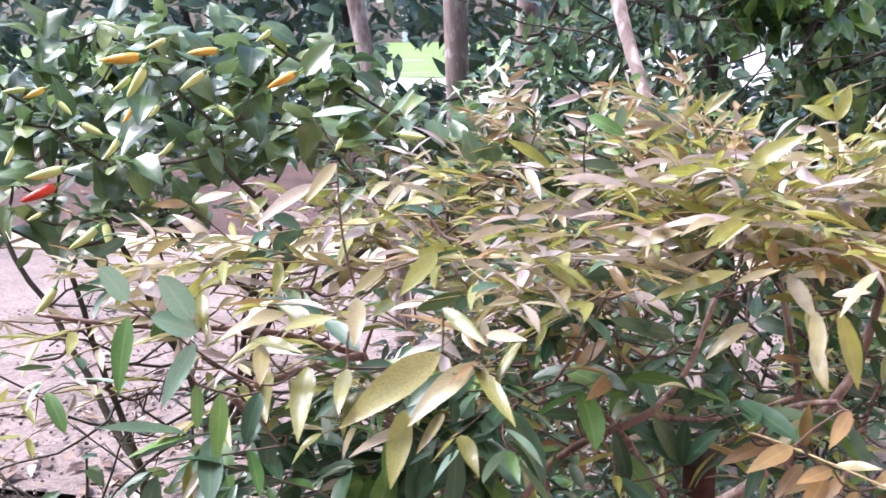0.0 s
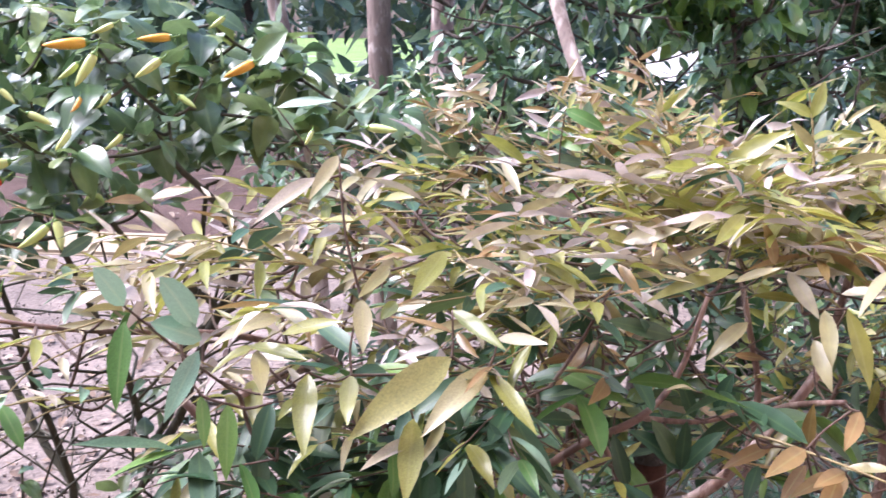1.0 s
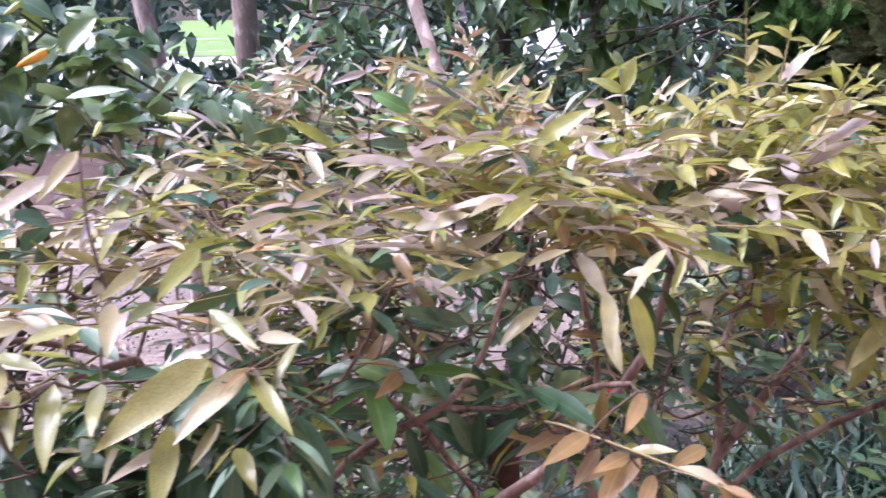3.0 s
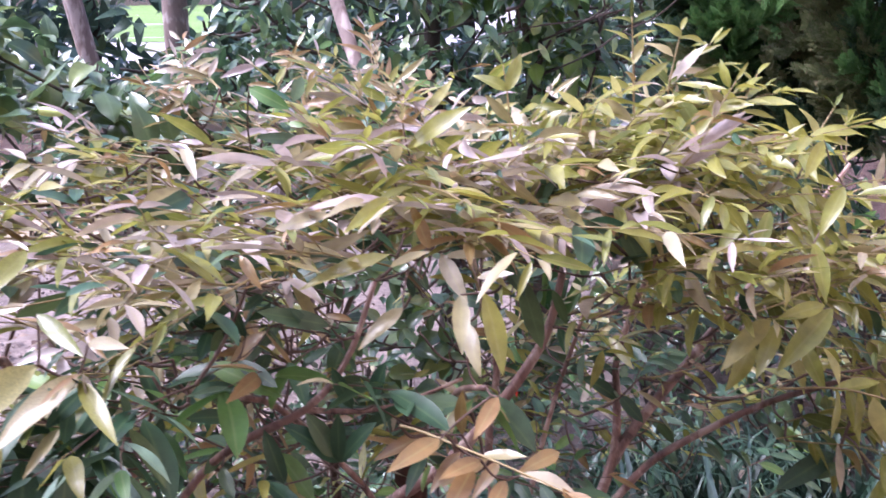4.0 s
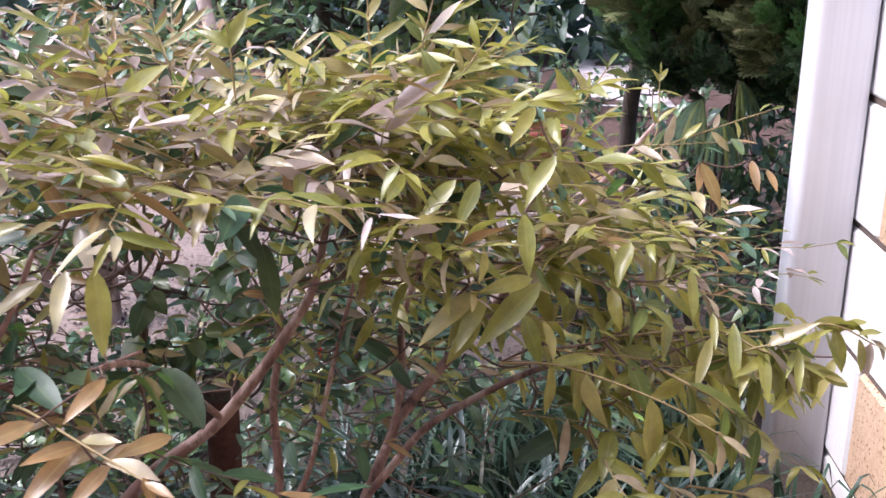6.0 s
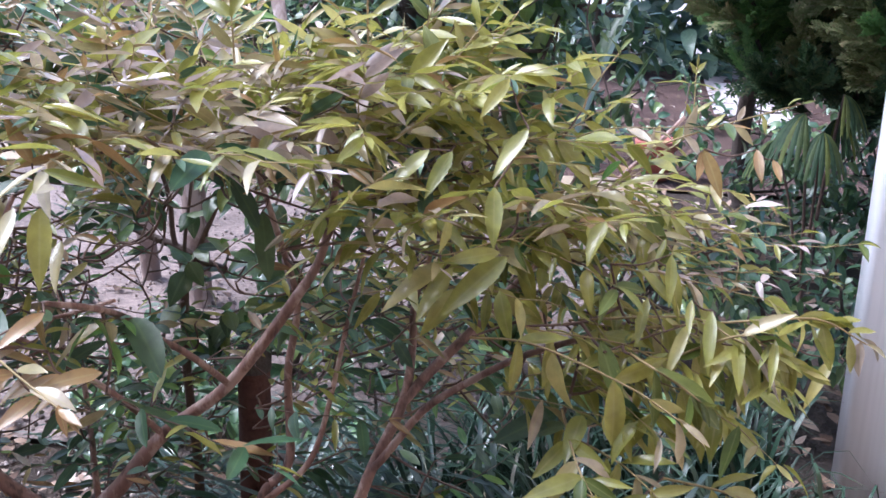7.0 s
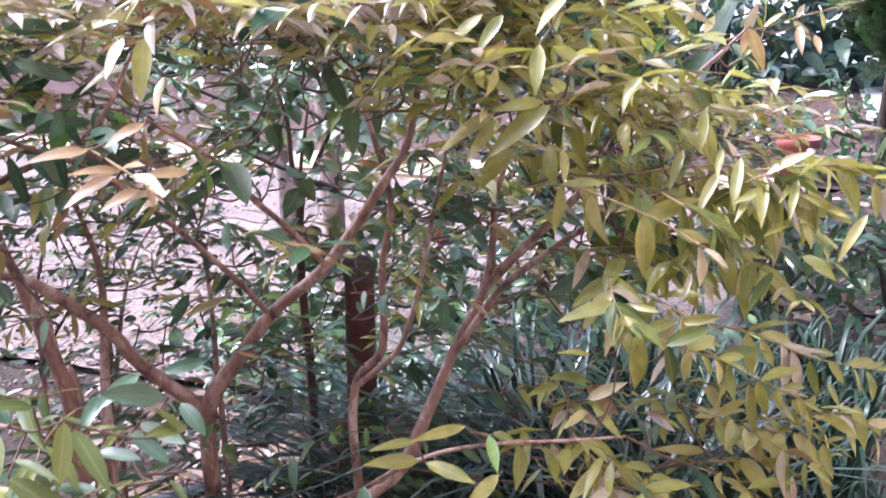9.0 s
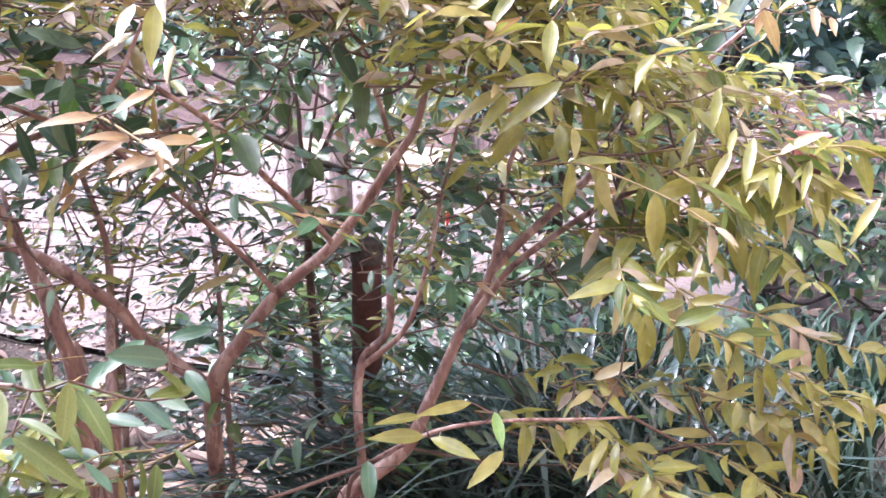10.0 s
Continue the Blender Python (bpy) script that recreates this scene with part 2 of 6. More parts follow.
def pipe_paint():
    """White gutter paint with faint vertical streaks."""
    m, t, nodes, links, b = material("white_pipe_paint")
    c = nodes.new("ShaderNodeTexCoord")
    mp = nodes.new("ShaderNodeMapping")
    mp.inputs["Scale"].default_value = (120, 120, 2.5)
    n = nodes.new("ShaderNodeTexNoise")
    n.inputs["Scale"].default_value = 1.0
    links.new(c.outputs["Object"], mp.inputs[0])
    links.new(mp.outputs[0], n.inputs["Vector"])
    r = ramp_node(nodes, [(0.3, (0.74, 0.74, 0.77)), (0.65, (0.80, 0.80, 0.83))])
    links.new(n.outputs[0], r.inputs[0])
    links.new(r.outputs[0], b.inputs["Base Color"])
    b.inputs["Roughness"].default_value = 0.35
    bump(nodes, links, n.outputs[0], b, 0.06, 0.0006)
    return m


M_PIPE = pipe_paint()


def fruit_material(name, a, c):
    m, t, nodes, links, b = material(name)
    n = noise_tex(nodes, links, 30.0, 3.0)
    info = nodes.new("ShaderNodeObjectInfo")
    add = nodes.new("ShaderNodeMath")
    add.operation = "MULTIPLY_ADD"
    add.inputs[1].default_value = 0.5
    links.new(n.outputs[0], add.inputs[0])
    half = nodes.new("ShaderNodeMath")
    half.operation = "MULTIPLY"
    half.inputs[1].default_value = 0.5
    links.new(info.outputs["Random"], half.inputs[0])
    links.new(half.outputs[0], add.inputs[2])
    r = ramp_node(nodes, [(0.2, a), (0.8, c)])
    links.new(add.outputs[0], r.inputs[0])
    links.new(r.outputs[0], b.inputs["Base Color"])
    b.inputs["Roughness"].default_value = 0.22
    b.inputs["Subsurface Weight"].default_value = 0.1
    b.inputs["Subsurface Radius"].default_value = (0.005, 0.003, 0.001)
    bump(nodes, links, n.outputs[0], b, 0.1, 0.001)
    return m


M_PALE_CHILI = fruit_material("pale_chili_skin", (0.38, 0.50, 0.14), (0.62, 0.66, 0.25))
M_ORANGE_CHILI = fruit_material("orange_chili_skin", (0.72, 0.30, 0.03), (0.76, 0.50, 0.08))
M_RED_CHILI = fruit_material("red_chili_skin", (0.60, 0.03, 0.02), (0.68, 0.06, 0.03))
M_CALYX = fruit_material("chili_stalk", (0.10, 0.20, 0.04), (0.18, 0.30, 0.07))


# ---------------------------------------------------------------- mesh helpers
def part(name, bm, mat, parent, label=""):
    me = bpy.data.meshes.new(name)
    bm.to_mesh(me)
    bm.free()
    me.materials.append(mat)
    ob = new(name, me)
    ob.parent = parent
    if label:
        tagged(ob, label)
    return ob


def thing(name, place, label, category, group="", kind=""):
    ob = new(name)
    ob.location = place
    ob.empty_display_size = 0.05
    return tagged(ob, label, category, group, kind)


def smooth_all(me):
    me.polygons.foreach_set("use_smooth", np.ones(len(me.polygons), bool))


def raw_mesh(name, verts, quads, mats, uvs=None, mat_index=None):
    """A mesh from arrays of vertices and quads."""
    me = bpy.data.meshes.new(name)
    me.vertices.add(len(verts))
    me.vertices.foreach_set("co", np.asarray(verts, np.float32).ravel())
    me.loops.add(len(quads) * 4)
    me.loops.foreach_set("vertex_index", np.asarray(quads, np.int32).ravel())
    me.polygons.add(len(quads))
    me.polygons.foreach_set("loop_start", np.arange(0, len(quads) * 4, 4, dtype=np.int32))
    me.polygons.foreach_set("loop_total", np.full(len(quads), 4, np.int32))
    if uvs is not None:
        me.uv_layers.new(name="leaf")
        me.uv_layers["leaf"].data.foreach_set("uv", np.asarray(uvs, np.float32)[np.asarray(quads).ravel()].ravel())
    for m in mats:
        me.materials.append(m)
    if mat_index is not None:
        me.polygons.foreach_set("material_index", np.asarray(mat_index, np.int32))
    me.update()
    me.validate()
    smooth_all(me)
    return me


def unit(v):
    v = np.asarray(v, float)
    return v / max(np.linalg.norm(v), 1e-9)


def tube_arrays(points, radii, sides=7):
    """Vertices and quads of a bent, tapered tube."""
    p = np.asarray(points, float)
    r = np.interp(np.linspace(0, 1, len(p)), np.linspace(0, 1, len(radii)), radii)
    tan = np.gradient(p, axis=0)
    tan /= np.linalg.norm(tan, axis=1, keepdims=True) + 1e-9
    ref = np.array([0.31, 0.77, 0.55]) if abs(tan[0] @ unit([0.31, 0.77, 0.55])) < 0.9 else np.array([1.0, 0.1, 0])
    a = np.cross(tan, ref)
    a /= np.linalg.norm(a, axis=1, keepdims=True) + 1e-9
    b = np.cross(tan, a)
    ang = np.arange(sides) * 2 * np.pi / sides
    ring = np.cos(ang)[None, :, None] * a[:, None] + np.sin(ang)[None, :, None] * b[:, None]
    v = (p[:, None] + ring * r[:, None, None]).reshape(-1, 3)
    i = np.arange(len(p) - 1)[:, None] * sides
    k = np.arange(sides)[None]
    q = np.stack([i + k, i + (k + 1) % sides, i + sides + (k + 1) % sides, i + sides + k], -1).reshape(-1, 4)
    # close both ends with small fans of quads
    n = len(p)
    caps = []
    for base in (0, (n - 1) * sides):
        for j in range(1, sides - 2, 2):
            caps.append([base, base + j, base + j + 1, base + min(j + 2, sides - 1)])
    return v, np.concatenate([q, np.array(caps)])


class Bundle:
    """Collects tubes or leaves into one mesh."""

    def __init__(self):
        self.v, self.q, self.n = [], [], 0

    def add(self, v, q):
        self.v.append(v)
        self.q.append(q + self.n)
        self.n += len(v)

    def mesh(self, name, mats):
        return raw_mesh(name, np.concatenate(self.v), np.concatenate(self.q), mats)


def bend(points, n=10):
    """A smooth line through a few control points (Catmull-Rom)."""
    p = np.asarray(points, float)
    p = np.vstack([2 * p[0] - p[1], p, 2 * p[-1] - p[-2]])
    out = []
    for i in range(1, len(p) - 2):
        for s in np.linspace(0, 1, n, endpoint=False):
            a, b, c, d = p[i - 1 : i + 3]
            out.append(0.5 * (2 * b + (c - a) * s + (2 * a - 5 * b + 4 * c - d) * s * s + (3 * b - a - 3 * c + d) * s**3))
    out.append(p[-2])
    return np.array(out)


# ---------------------------------------------------------------- leaves
def leaf_template(width, fold, droop, kind="lance", rows=6, wave=0.0, across=3, quilt=0.0):
    """A blade one unit long along +y, with its face up +z: three or five vertices across, rows along."""
    v = np.linspace(0, 1, rows + 1)
    if kind == "lance":
        w = v**0.75 * (1 - v) ** 1.05 / 0.298
    elif kind == "oblong":
        w = v**0.6 * (1 - v) ** 0.7 / 0.405
    elif kind == "ovate":
        w = np.sin(np.pi * v**0.66) ** 0.8 * (1 - 0.15 * v)
    elif kind == "strap":
        w = np.minimum(1, (1 - v) * 3.0) ** 0.8
    else:
        w = np.sin(np.pi * v) ** 0.6
    w = np.maximum(w, 0.03) * width / 2
    z = -droop * v**2
    y = v * (1 - 0.35 * droop * v)
    verts, uv = [], []
    for i in range(rows + 1):
        for u in np.linspace(-1, 1, across):
            lift = abs(u) ** 1.6 * fold * w[i] + u * wave * w[i] * math.sin(7 * v[i])
            verts.append((u * w[i], y[i], z[i] + lift + quilt * math.sin(3 * u) ** 2 * math.sin(17 * v[i])))
            uv.append((0.5 + 0.5 * u, v[i]))
    quads = []
    for i in range(rows):
        for u in range(across - 1):
            q = i * across + u
            quads.append((q, q + 1, q + across + 1, q + across))
    return np.array(verts), np.array(quads), np.array(uv)


LANCE = [leaf_template(w, f, d, "lance", 7, wv) for w, f, d, wv in
         ((0.20, 0.35, 0.12, 0.1), (0.22, 0.5, 0.22, 0.15), (0.19, 0.55, 0.05, 0.1), (0.24, 0.3, 0.30, 0.2), (0.21, 0.4, -0.08, 0.15), (0.18, 0.6, 0.16, 0.1), (0.27, 0.28, 0.12, 0.12))]
LANCE.append(leaf_template(0.52, 0.2, 0.12, "ellipse", 7, 0.12))
LANCE += [leaf_template(w, f, d, "oblong", 7, wv) for w, f, d, wv in ((0.30, 0.28, 0.14, 0.08), (0.34, 0.36, 0.24, 0.12), (0.27, 0.2, 0.02, 0.12))]
# broad lance leaves of the arching shoots
LANCE += [leaf_template(w, f, d, "lance", 8, wv) for w, f, d, wv in ((0.29, 0.35, 0.10, 0.15), (0.32, 0.5, 0.2, 0.2), (0.27, 0.6, 0.05, 0.15), (0.30, 0.45, 0.28, 0.25))]
OVATE = [leaf_template(w, f, d, "ovate", 8, wv, 5, 0.012) for w, f, d, wv in
         ((0.54, 0.15, 0.20, 0.15), (0.60, 0.3, 0.38, 0.2), (0.50, -0.12, 0.12, 0.25), (0.56, 0.35, 0.28, 0.1), (0.62, -0.2, 0.3, 0.2))]
OBLONG = [leaf_template(w, f, d, "ovate", 5, wv) for w, f, d, wv in ((0.38, 0.2, 0.1, 0.1), (0.42, 0.35, 0.25, 0.1), (0.36, 0.1, -0.05, 0.2))]


class Leaves:
    """A list of leaves: base, direction, face, length, shape and material."""

    def __init__(self, shapes, mats):
        self.shapes, self.mats, self.rows = shapes, mats, []

    def put(self, base, way, face, length, shape=None, mat=0):
        way = unit(way)
        face = np.asarray(face, float) - way * (np.asarray(face, float) @ way)
        face = unit(face) if np.linalg.norm(face) > 1e-6 else unit(np.cross(way, (1, 0.3, 0.2)))
        side = np.cross(way, face)
        m = np.eye(4)
        m[:3, 0], m[:3, 1], m[:3, 2], m[:3, 3] = side * length, way * length, face * length, base
        self.rows.append((m, random.randrange(min(6, len(self.shapes))) if shape is None else shape, mat))

    def joined(self, name, rows):
        vs, qs, us, ms, n = [], [], [], [], 0
        for k, (tv, tq, tu) in enumerate(self.shapes):
            mine = [(m, mat) for m, s, mat in rows if s == k]
            if not mine:
                continue
            mm = np.array([m for m, _ in mine])
            v = np.einsum("nij,vj->nvi", mm[:, :3, :3], tv) + mm[:, None, :3, 3]
            q = tq[None] + (np.arange(len(mine)) * len(tv))[:, None, None] + n
            vs.append(v.reshape(-1, 3))
            qs.append(q.reshape(-1, 4))
            us.append(np.tile(tu, (len(mine), 1)))
            ms.append(np.repeat([mat for _, mat in mine], len(tq)))
            n += len(mine) * len(tv)
        return raw_mesh(name, np.concatenate(vs), np.concatenate(qs), self.mats, np.concatenate(us), np.concatenate(ms))

    def build(self, parent, singles=0, key=None, name="leaf", rest="foliage", label="", rest_label=""):
        """The nearest leaves as objects of their own, the rest as one mesh. Places are in world metres."""
        rows = sorted(self.rows, key=lambda r: key(r[0][:3, 3])) if key else list(self.rows)
        inv = parent.matrix_basis.inverted() if parent else Matrix()
        made = {}
        for m, s, mat in rows[:singles]:
            if (s, mat) not in made:
                tv, tq, tu = self.shapes[s]
                made[s, mat] = raw_mesh(name, tv, tq, [self.mats[mat]], tu)
            ob = new(name, made[s, mat])
            ob.parent = parent
            ob.matrix_basis = inv @ Matrix(m.tolist())
        if len(rows) > singles:
            ob = new(rest, self.joined(rest, rows[singles:]))
            ob.parent = parent
            ob.matrix_basis = inv
            tagged(ob, rest_label, kind="stuff")


def rnd(a, b):
    return random.uniform(a, b)


def in_ball():
    while True:
        v = np.array([rnd(-1, 1), rnd(-1, 1), rnd(-1, 1)])
        if v @ v <= 1:
            return v


def spray(leaves, shoots, base, way, length, pairs, size, sag, mats, spread=55, hang=0.0, grow=0.15, radius=0.0008, broad=0.0):
    """A twig with leaves in opposite pairs; it sags towards its tip, and young leaves at the tip are smaller."""
    way = unit(way)
    n = pairs + 2
    s = np.linspace(0, 1, n)
    side = unit(np.cross(way, (0, 0, 1)) + 1e-6)
    curve = rnd(-0.4, 0.4)
    pts = np.asarray(base)[None] + length * (s[:, None] * way[None] - sag * (s**2)[:, None] * np.array([0, 0, 1.0]) + curve * (s**2)[:, None] * side)
    pts[1:] += np.array([0.022 * length * in_ball() for _ in range(n - 1)])
    shoots.add(*tube_arrays(pts, [radius, radius * 0.45], 5))
    for i in range(1, n):
        t = unit(pts[i] - pts[i - 1])
        out = unit(np.cross(t, (0, 0, 1)) + 1e-6)
        up = np.cross(out, t)
        k = size * rnd(0.75, 1.2) * (1 - 0.55 * max(0, (i / n - 0.7) / 0.3)) * (0.8 + 0.2 * min(1, i / 3))
        mat = random.choices(range(len(mats)), mats)[0]
        for sgn in (-1, 1):
            if random.random() < 0.18:
                continue
            a = radians(spread + rnd(-28, 26))
            d = math.cos(a) * t + math.sin(a) * sgn * out + np.array([0, 0, rnd(-0.5, grow + 0.2) - hang * rnd(0.3, 1.5)]) + 0.42 * in_ball()
            face = up + 0.85 * in_ball() + sgn * out * rnd(-0.2, 0.5)
            leaves.put(pts[i] + 0.004 * in_ball(), d, face, k * rnd(0.7, 1.25), random.choice((8, 8, 9, 10, 6)) if mat in (2, 5) else random.randrange(11, 15) if random.random() < broad else None, mat)
    leaves.put(pts[-1], unit(pts[-1] - pts[-2]) + 0.2 * in_ball(), np.array([0, 0, 1]) + 0.3 * in_ball(), size * rnd(0.5, 0.8), None, random.choices(range(len(mats)), mats)[0])
    return pts[0]


class Skeleton:
    """Grows thin branches from the nearest wood to each spray."""

    def __init__(self, nodes):
        self.p = np.asarray(nodes, float)

    def join(self, twigs, base, thick=0.0013):
        d = np.linalg.norm(self.p - base, axis=1) + 0.6 * np.maximum(0, self.p[:, 2] - base[2])
        a = self.p[np.argmin(d)]
        far = np.linalg.norm(base - a)
        if far < 0.012:
            return
        mid = (a + base) / 2 + 0.12 * far * in_ball() - np.array([0, 0, 0.10 * far])
        pts = bend([a, mid, base], 4)
        twigs.add(*tube_arrays(pts, [thick * (1 + min(1.0, 2.2 * far)), thick * 0.75], 6))
        self.p = np.vstack([self.p, pts[2:]])


# ---------------------------------------------------------------- ground
def slab(name, x0, x1, y0, y1, z, mat, label, category, nx=40, ny=40, rough=0.0, thick=0.0):
    """A gently uneven sheet of ground."""
    bm = bmesh.new()
    grid = [[bm.verts.new((x0 + (x1 - x0) * i / nx, y0 + (y1 - y0) * j / ny, z + rough * noise.noise((3.1 * (x0 + (x1 - x0) * i / nx), 3.1 * (y0 + (y1 - y0) * j / ny), 0.3)))) for j in range(ny + 1)] for i in range(nx + 1)]
    for i in range(nx):
        for j in range(ny):
            bm.faces.new((grid[i][j], grid[i + 1][j], grid[i + 1][j + 1], grid[i][j + 1]))
    me = bpy.data.meshes.new(name)
    bm.to_mesh(me)
    bm.free()
    smooth_all(me)
    me.materials.append(mat)
    return tagged(new(name, me), label, category, kind="structure")


slab("ground", -300, 300, -60, 500, -0.03, M_SOIL, "dark garden soil running to the horizon", "ground", 30, 30)
slab("garden_bed", -3.0, 0.92, -1.0, 1.9, 0.0, M_SOIL, "dark bare garden soil under the shrubs", "soil", 60, 50, 0.012)
slab("gravel_path", -9.0, 0.42, 1.62, 3.7, 0.015, M_GRAVEL, "pale pinkish gravel path behind the shrubs", "gravel path", 80, 30, 0.012)
slab("mulch_bed", -9.0, 6.0, 4.14, 8.2, 0.0, M_MULCH, "reddish brown bark mulch under the trees", "mulch", 60, 40, 0.03)
slab("lawn", -40.0, -2.5, 16.0, 36.0, 0.0, M_LAWN, "bright green mown lawn in full light", "lawn", 40, 40, 0.03)
slab("side_path", 0.80, 1.22, 5.6, 9.2, 0.012, M_PAVING, "pale sunlit concrete path between the beds", "path", 10, 10)
slab("pavement", -24.0, 24.0, 9.3, 30.0, -0.01, M_PAVING, "pale sunlit concrete driveway behind the trees", "driveway", 10, 10)


def kerb_stones():
    """Concrete edging between path and mulch, one object for each length."""
    bm = bmesh.new()
    bmesh.ops.create_cube(bm, size=1)
    bmesh.ops.scale(bm, vec=(0.592, 0.40, 0.10), verts=bm.verts)
    bmesh.ops.bevel(bm, geom=bm.edges[:], offset=0.014, segments=2, affect="EDGES")
    me = bpy.data.meshes.new("kerb_stone")
    bm.to_mesh(me)
    bm.free()
    me.materials.append(M_KERB)
    for i in range(14):
        ob = new("kerb_stone", me)
        ob.matrix_basis = pose(-7.6 + 0.6 * i, 3.925 + rnd(-0.006, 0.006), -0.026 + rnd(-0.004, 0.004), 0, 0, rnd(-0.8, 0.8))
        tagged(ob, "wide flat tan kerb stone edging the gravel path", "kerb", "kerb stones along the path", "structure")


kerb_stones()


def pebbles():
    """Loose stones on the path and by the shrubs."""
    b = Bundle()
    bm = bmesh.new()
    bmesh.ops.create_cube(bm, size=1)
    bmesh.ops.subdivide_edges(bm, edges=bm.edges[:], cuts=1, use_grid_fill=True)
    for v in bm.verts:
        v.co = v.co.normalized() * (0.55 + 0.08 * noise.noise(v.co * 3.0))
    bm.verts.index_update()
    base = np.array([v.co for v in bm.verts])
    quads = np.array([[v.index for v in f.verts] for f in bm.faces])
    bm.free()
    for _ in range(8000):
        x, y = rnd(-2.4, 0.45), 1.3 + 2.3 * random.random() ** 1.5
        s = 0.003 + 0.008 * random.random() ** 2
        r = Euler((rnd(0, 6), rnd(0, 6), rnd(0, 6))).to_matrix()
        b.add((base * (s * rnd(0.8, 1.3), s, s * 0.8)) @ np.array(r).T + (x, y, 0.017), quads)
    tagged(new("pebbles", b.mesh("pebbles", [M_PEBBLE])), "loose pale pebbles scattered over the path", "pebbles", kind="stuff")


pebbles()


def litter():
    """Dry fallen leaves under the shrubs and in the mulch."""
    lv = Leaves(OBLONG, [M_LITTER])
    for _ in range(4200):
        k = random.random()
        if k < 0.4:
            x, y = rnd(-1.6, 0.88), rnd(0.2, 1.75)
        elif k < 0.7:
            x, y = rnd(0.4, 2.2), rnd(1.75, 3.8)
        else:
            x, y = rnd(-5, 2.5), rnd(3.85, 7.5)
        a = rnd(0, 6.28)
        if k < 0.12:
            x, y = rnd(-1.9, -0.2), rnd(1.3, 2.7)
        elif k < 0.30:
            x, y = rnd(-0.45, 0.20), rnd(0.85, 1.35)
        lv.put((x, y, 0.016 + rnd(0, 0.012)), (math.cos(a), math.sin(a), rnd(-0.1, 0.25)), (rnd(-0.4, 0.4), rnd(-0.4, 0.4), 1), rnd(0.03, 0.07))
    ob = new("leaf_litter", lv.joined("leaf_litter", lv.rows))
    tagged(ob, "brown dry fallen leaves lying on the soil", "leaf litter", kind="stuff")


litter()


# ---------------------------------------------------------------- house wall and downpipe
def house_wall():
    """Block wall with white quoins at its corner; each course steps back and forth."""
    w = tagged(new("wall_east", None), "block wall of white and tan speckled blocks with dark joints", "wall", kind="structure")
    X, END, H = 0.912, 1.86, 0.218
    core = bmesh.new()
    bmesh.ops.create_cube(core, size=1)
    bmesh.ops.scale(core, vec=(0.20, END + 2.0 - 0.02, 2.83), verts=core.verts)
    bmesh.ops.translate(core, vec=(X + 0.10 + 0.008, (END - 2.0) / 2 - 0.004, 1.415), verts=core.verts)
    part("wall_core", core, M_MORTAR, w, "dark recessed mortar")

    def block(length):
        bm = bmesh.new()
        bmesh.ops.create_cube(bm, size=1)
        bmesh.ops.scale(bm, vec=(0.06, length - 0.010, H - 0.012), verts=bm.verts)
        bmesh.ops.bevel(bm, geom=bm.edges[:], offset=0.006, segments=1, affect="EDGES")
        me = bpy.data.meshes.new("block")
        bm.to_mesh(me)
        bm.free()
        return me

    meshes = {}
    for c in range(13):
        y = END
        z = 0.046 + H * c - H / 2
        first = 0.20 if c % 2 == 1 else 0.38
        k = 0
        while y > -1.95:
            length = first if k == 0 else 0.40
            white = k == 0 or (k > 1 and random.random() < 0.35)
            if (length, white) not in meshes:
                meshes[length, white] = block(length)
                meshes[length, white].materials.append(M_WHITE_BLOCK if white else M_TAN_BLOCK)
            ob = new("block", meshes[length, white])
            ob.parent = w
            ob.location = (X + 0.03 + rnd(-0.0015, 0.0015), y - length / 2, z)
            y -= length
            k += 1
    # the far end and the rest of the house, seen only from outside
    body = bmesh.new()
    bmesh.ops.create_cube(body, size=1)
    bmesh.ops.scale(body, vec=(4.0, END + 2.0 - 0.06, 2.8), verts=body.verts)
    bmesh.ops.translate(body, vec=(X + 0.22 + 2.0, (END - 2.0) / 2 - 0.03, 1.40), verts=body.verts)
    part("house_body", body, M_WHITE_BLOCK, w, "plain pale house body behind the block face")
    roof = bmesh.new()
    v = [roof.verts.new(c) for c in ((0.86, -2.2, 2.84), (0.86, 2.0, 2.84), (3.1, 2.0, 3.7), (3.1, -2.2, 3.7), (5.4, 2.0, 2.84), (5.4, -2.2, 2.84))]
    for f in ((0, 1, 2, 3), (3, 2, 4, 5), (0, 3, 5), (1, 4, 2), (0, 5, 4, 1)):
        roof.faces.new([v[i] for i in f])
    part("roof", roof, M_ROOF, w, "low brown tiled roof")


house_wall()


def rear_wall():
    """Plain unseen wall added to close the bed; its dark colour cuts bounced light."""
    w = tagged(new("unseen_wall_south", None), "plain reddish brown wall with an eave, added out of view to dim the shrub", "wall", kind="structure")
    bm = bmesh.new()
    bmesh.ops.create_cube(bm, size=1)
    bmesh.ops.scale(bm, vec=(7.0, 0.2, 2.83), verts=bm.verts)
    bmesh.ops.translate(bm, vec=(-2.6, -1.7, 1.40), verts=bm.verts)
    part("wall_face", bm, M_FENCE, w)
    bm = bmesh.new()
    bmesh.ops.create_cube(bm, size=1)
    bmesh.ops.scale(bm, vec=(7.0, 0.75, 0.12), verts=bm.verts)
    bmesh.ops.translate(bm, vec=(-2.6, -1.4, 2.88), verts=bm.verts)
    part("eave", bm, M_ROOF, w, "brown eave over the wall")


rear_wall()


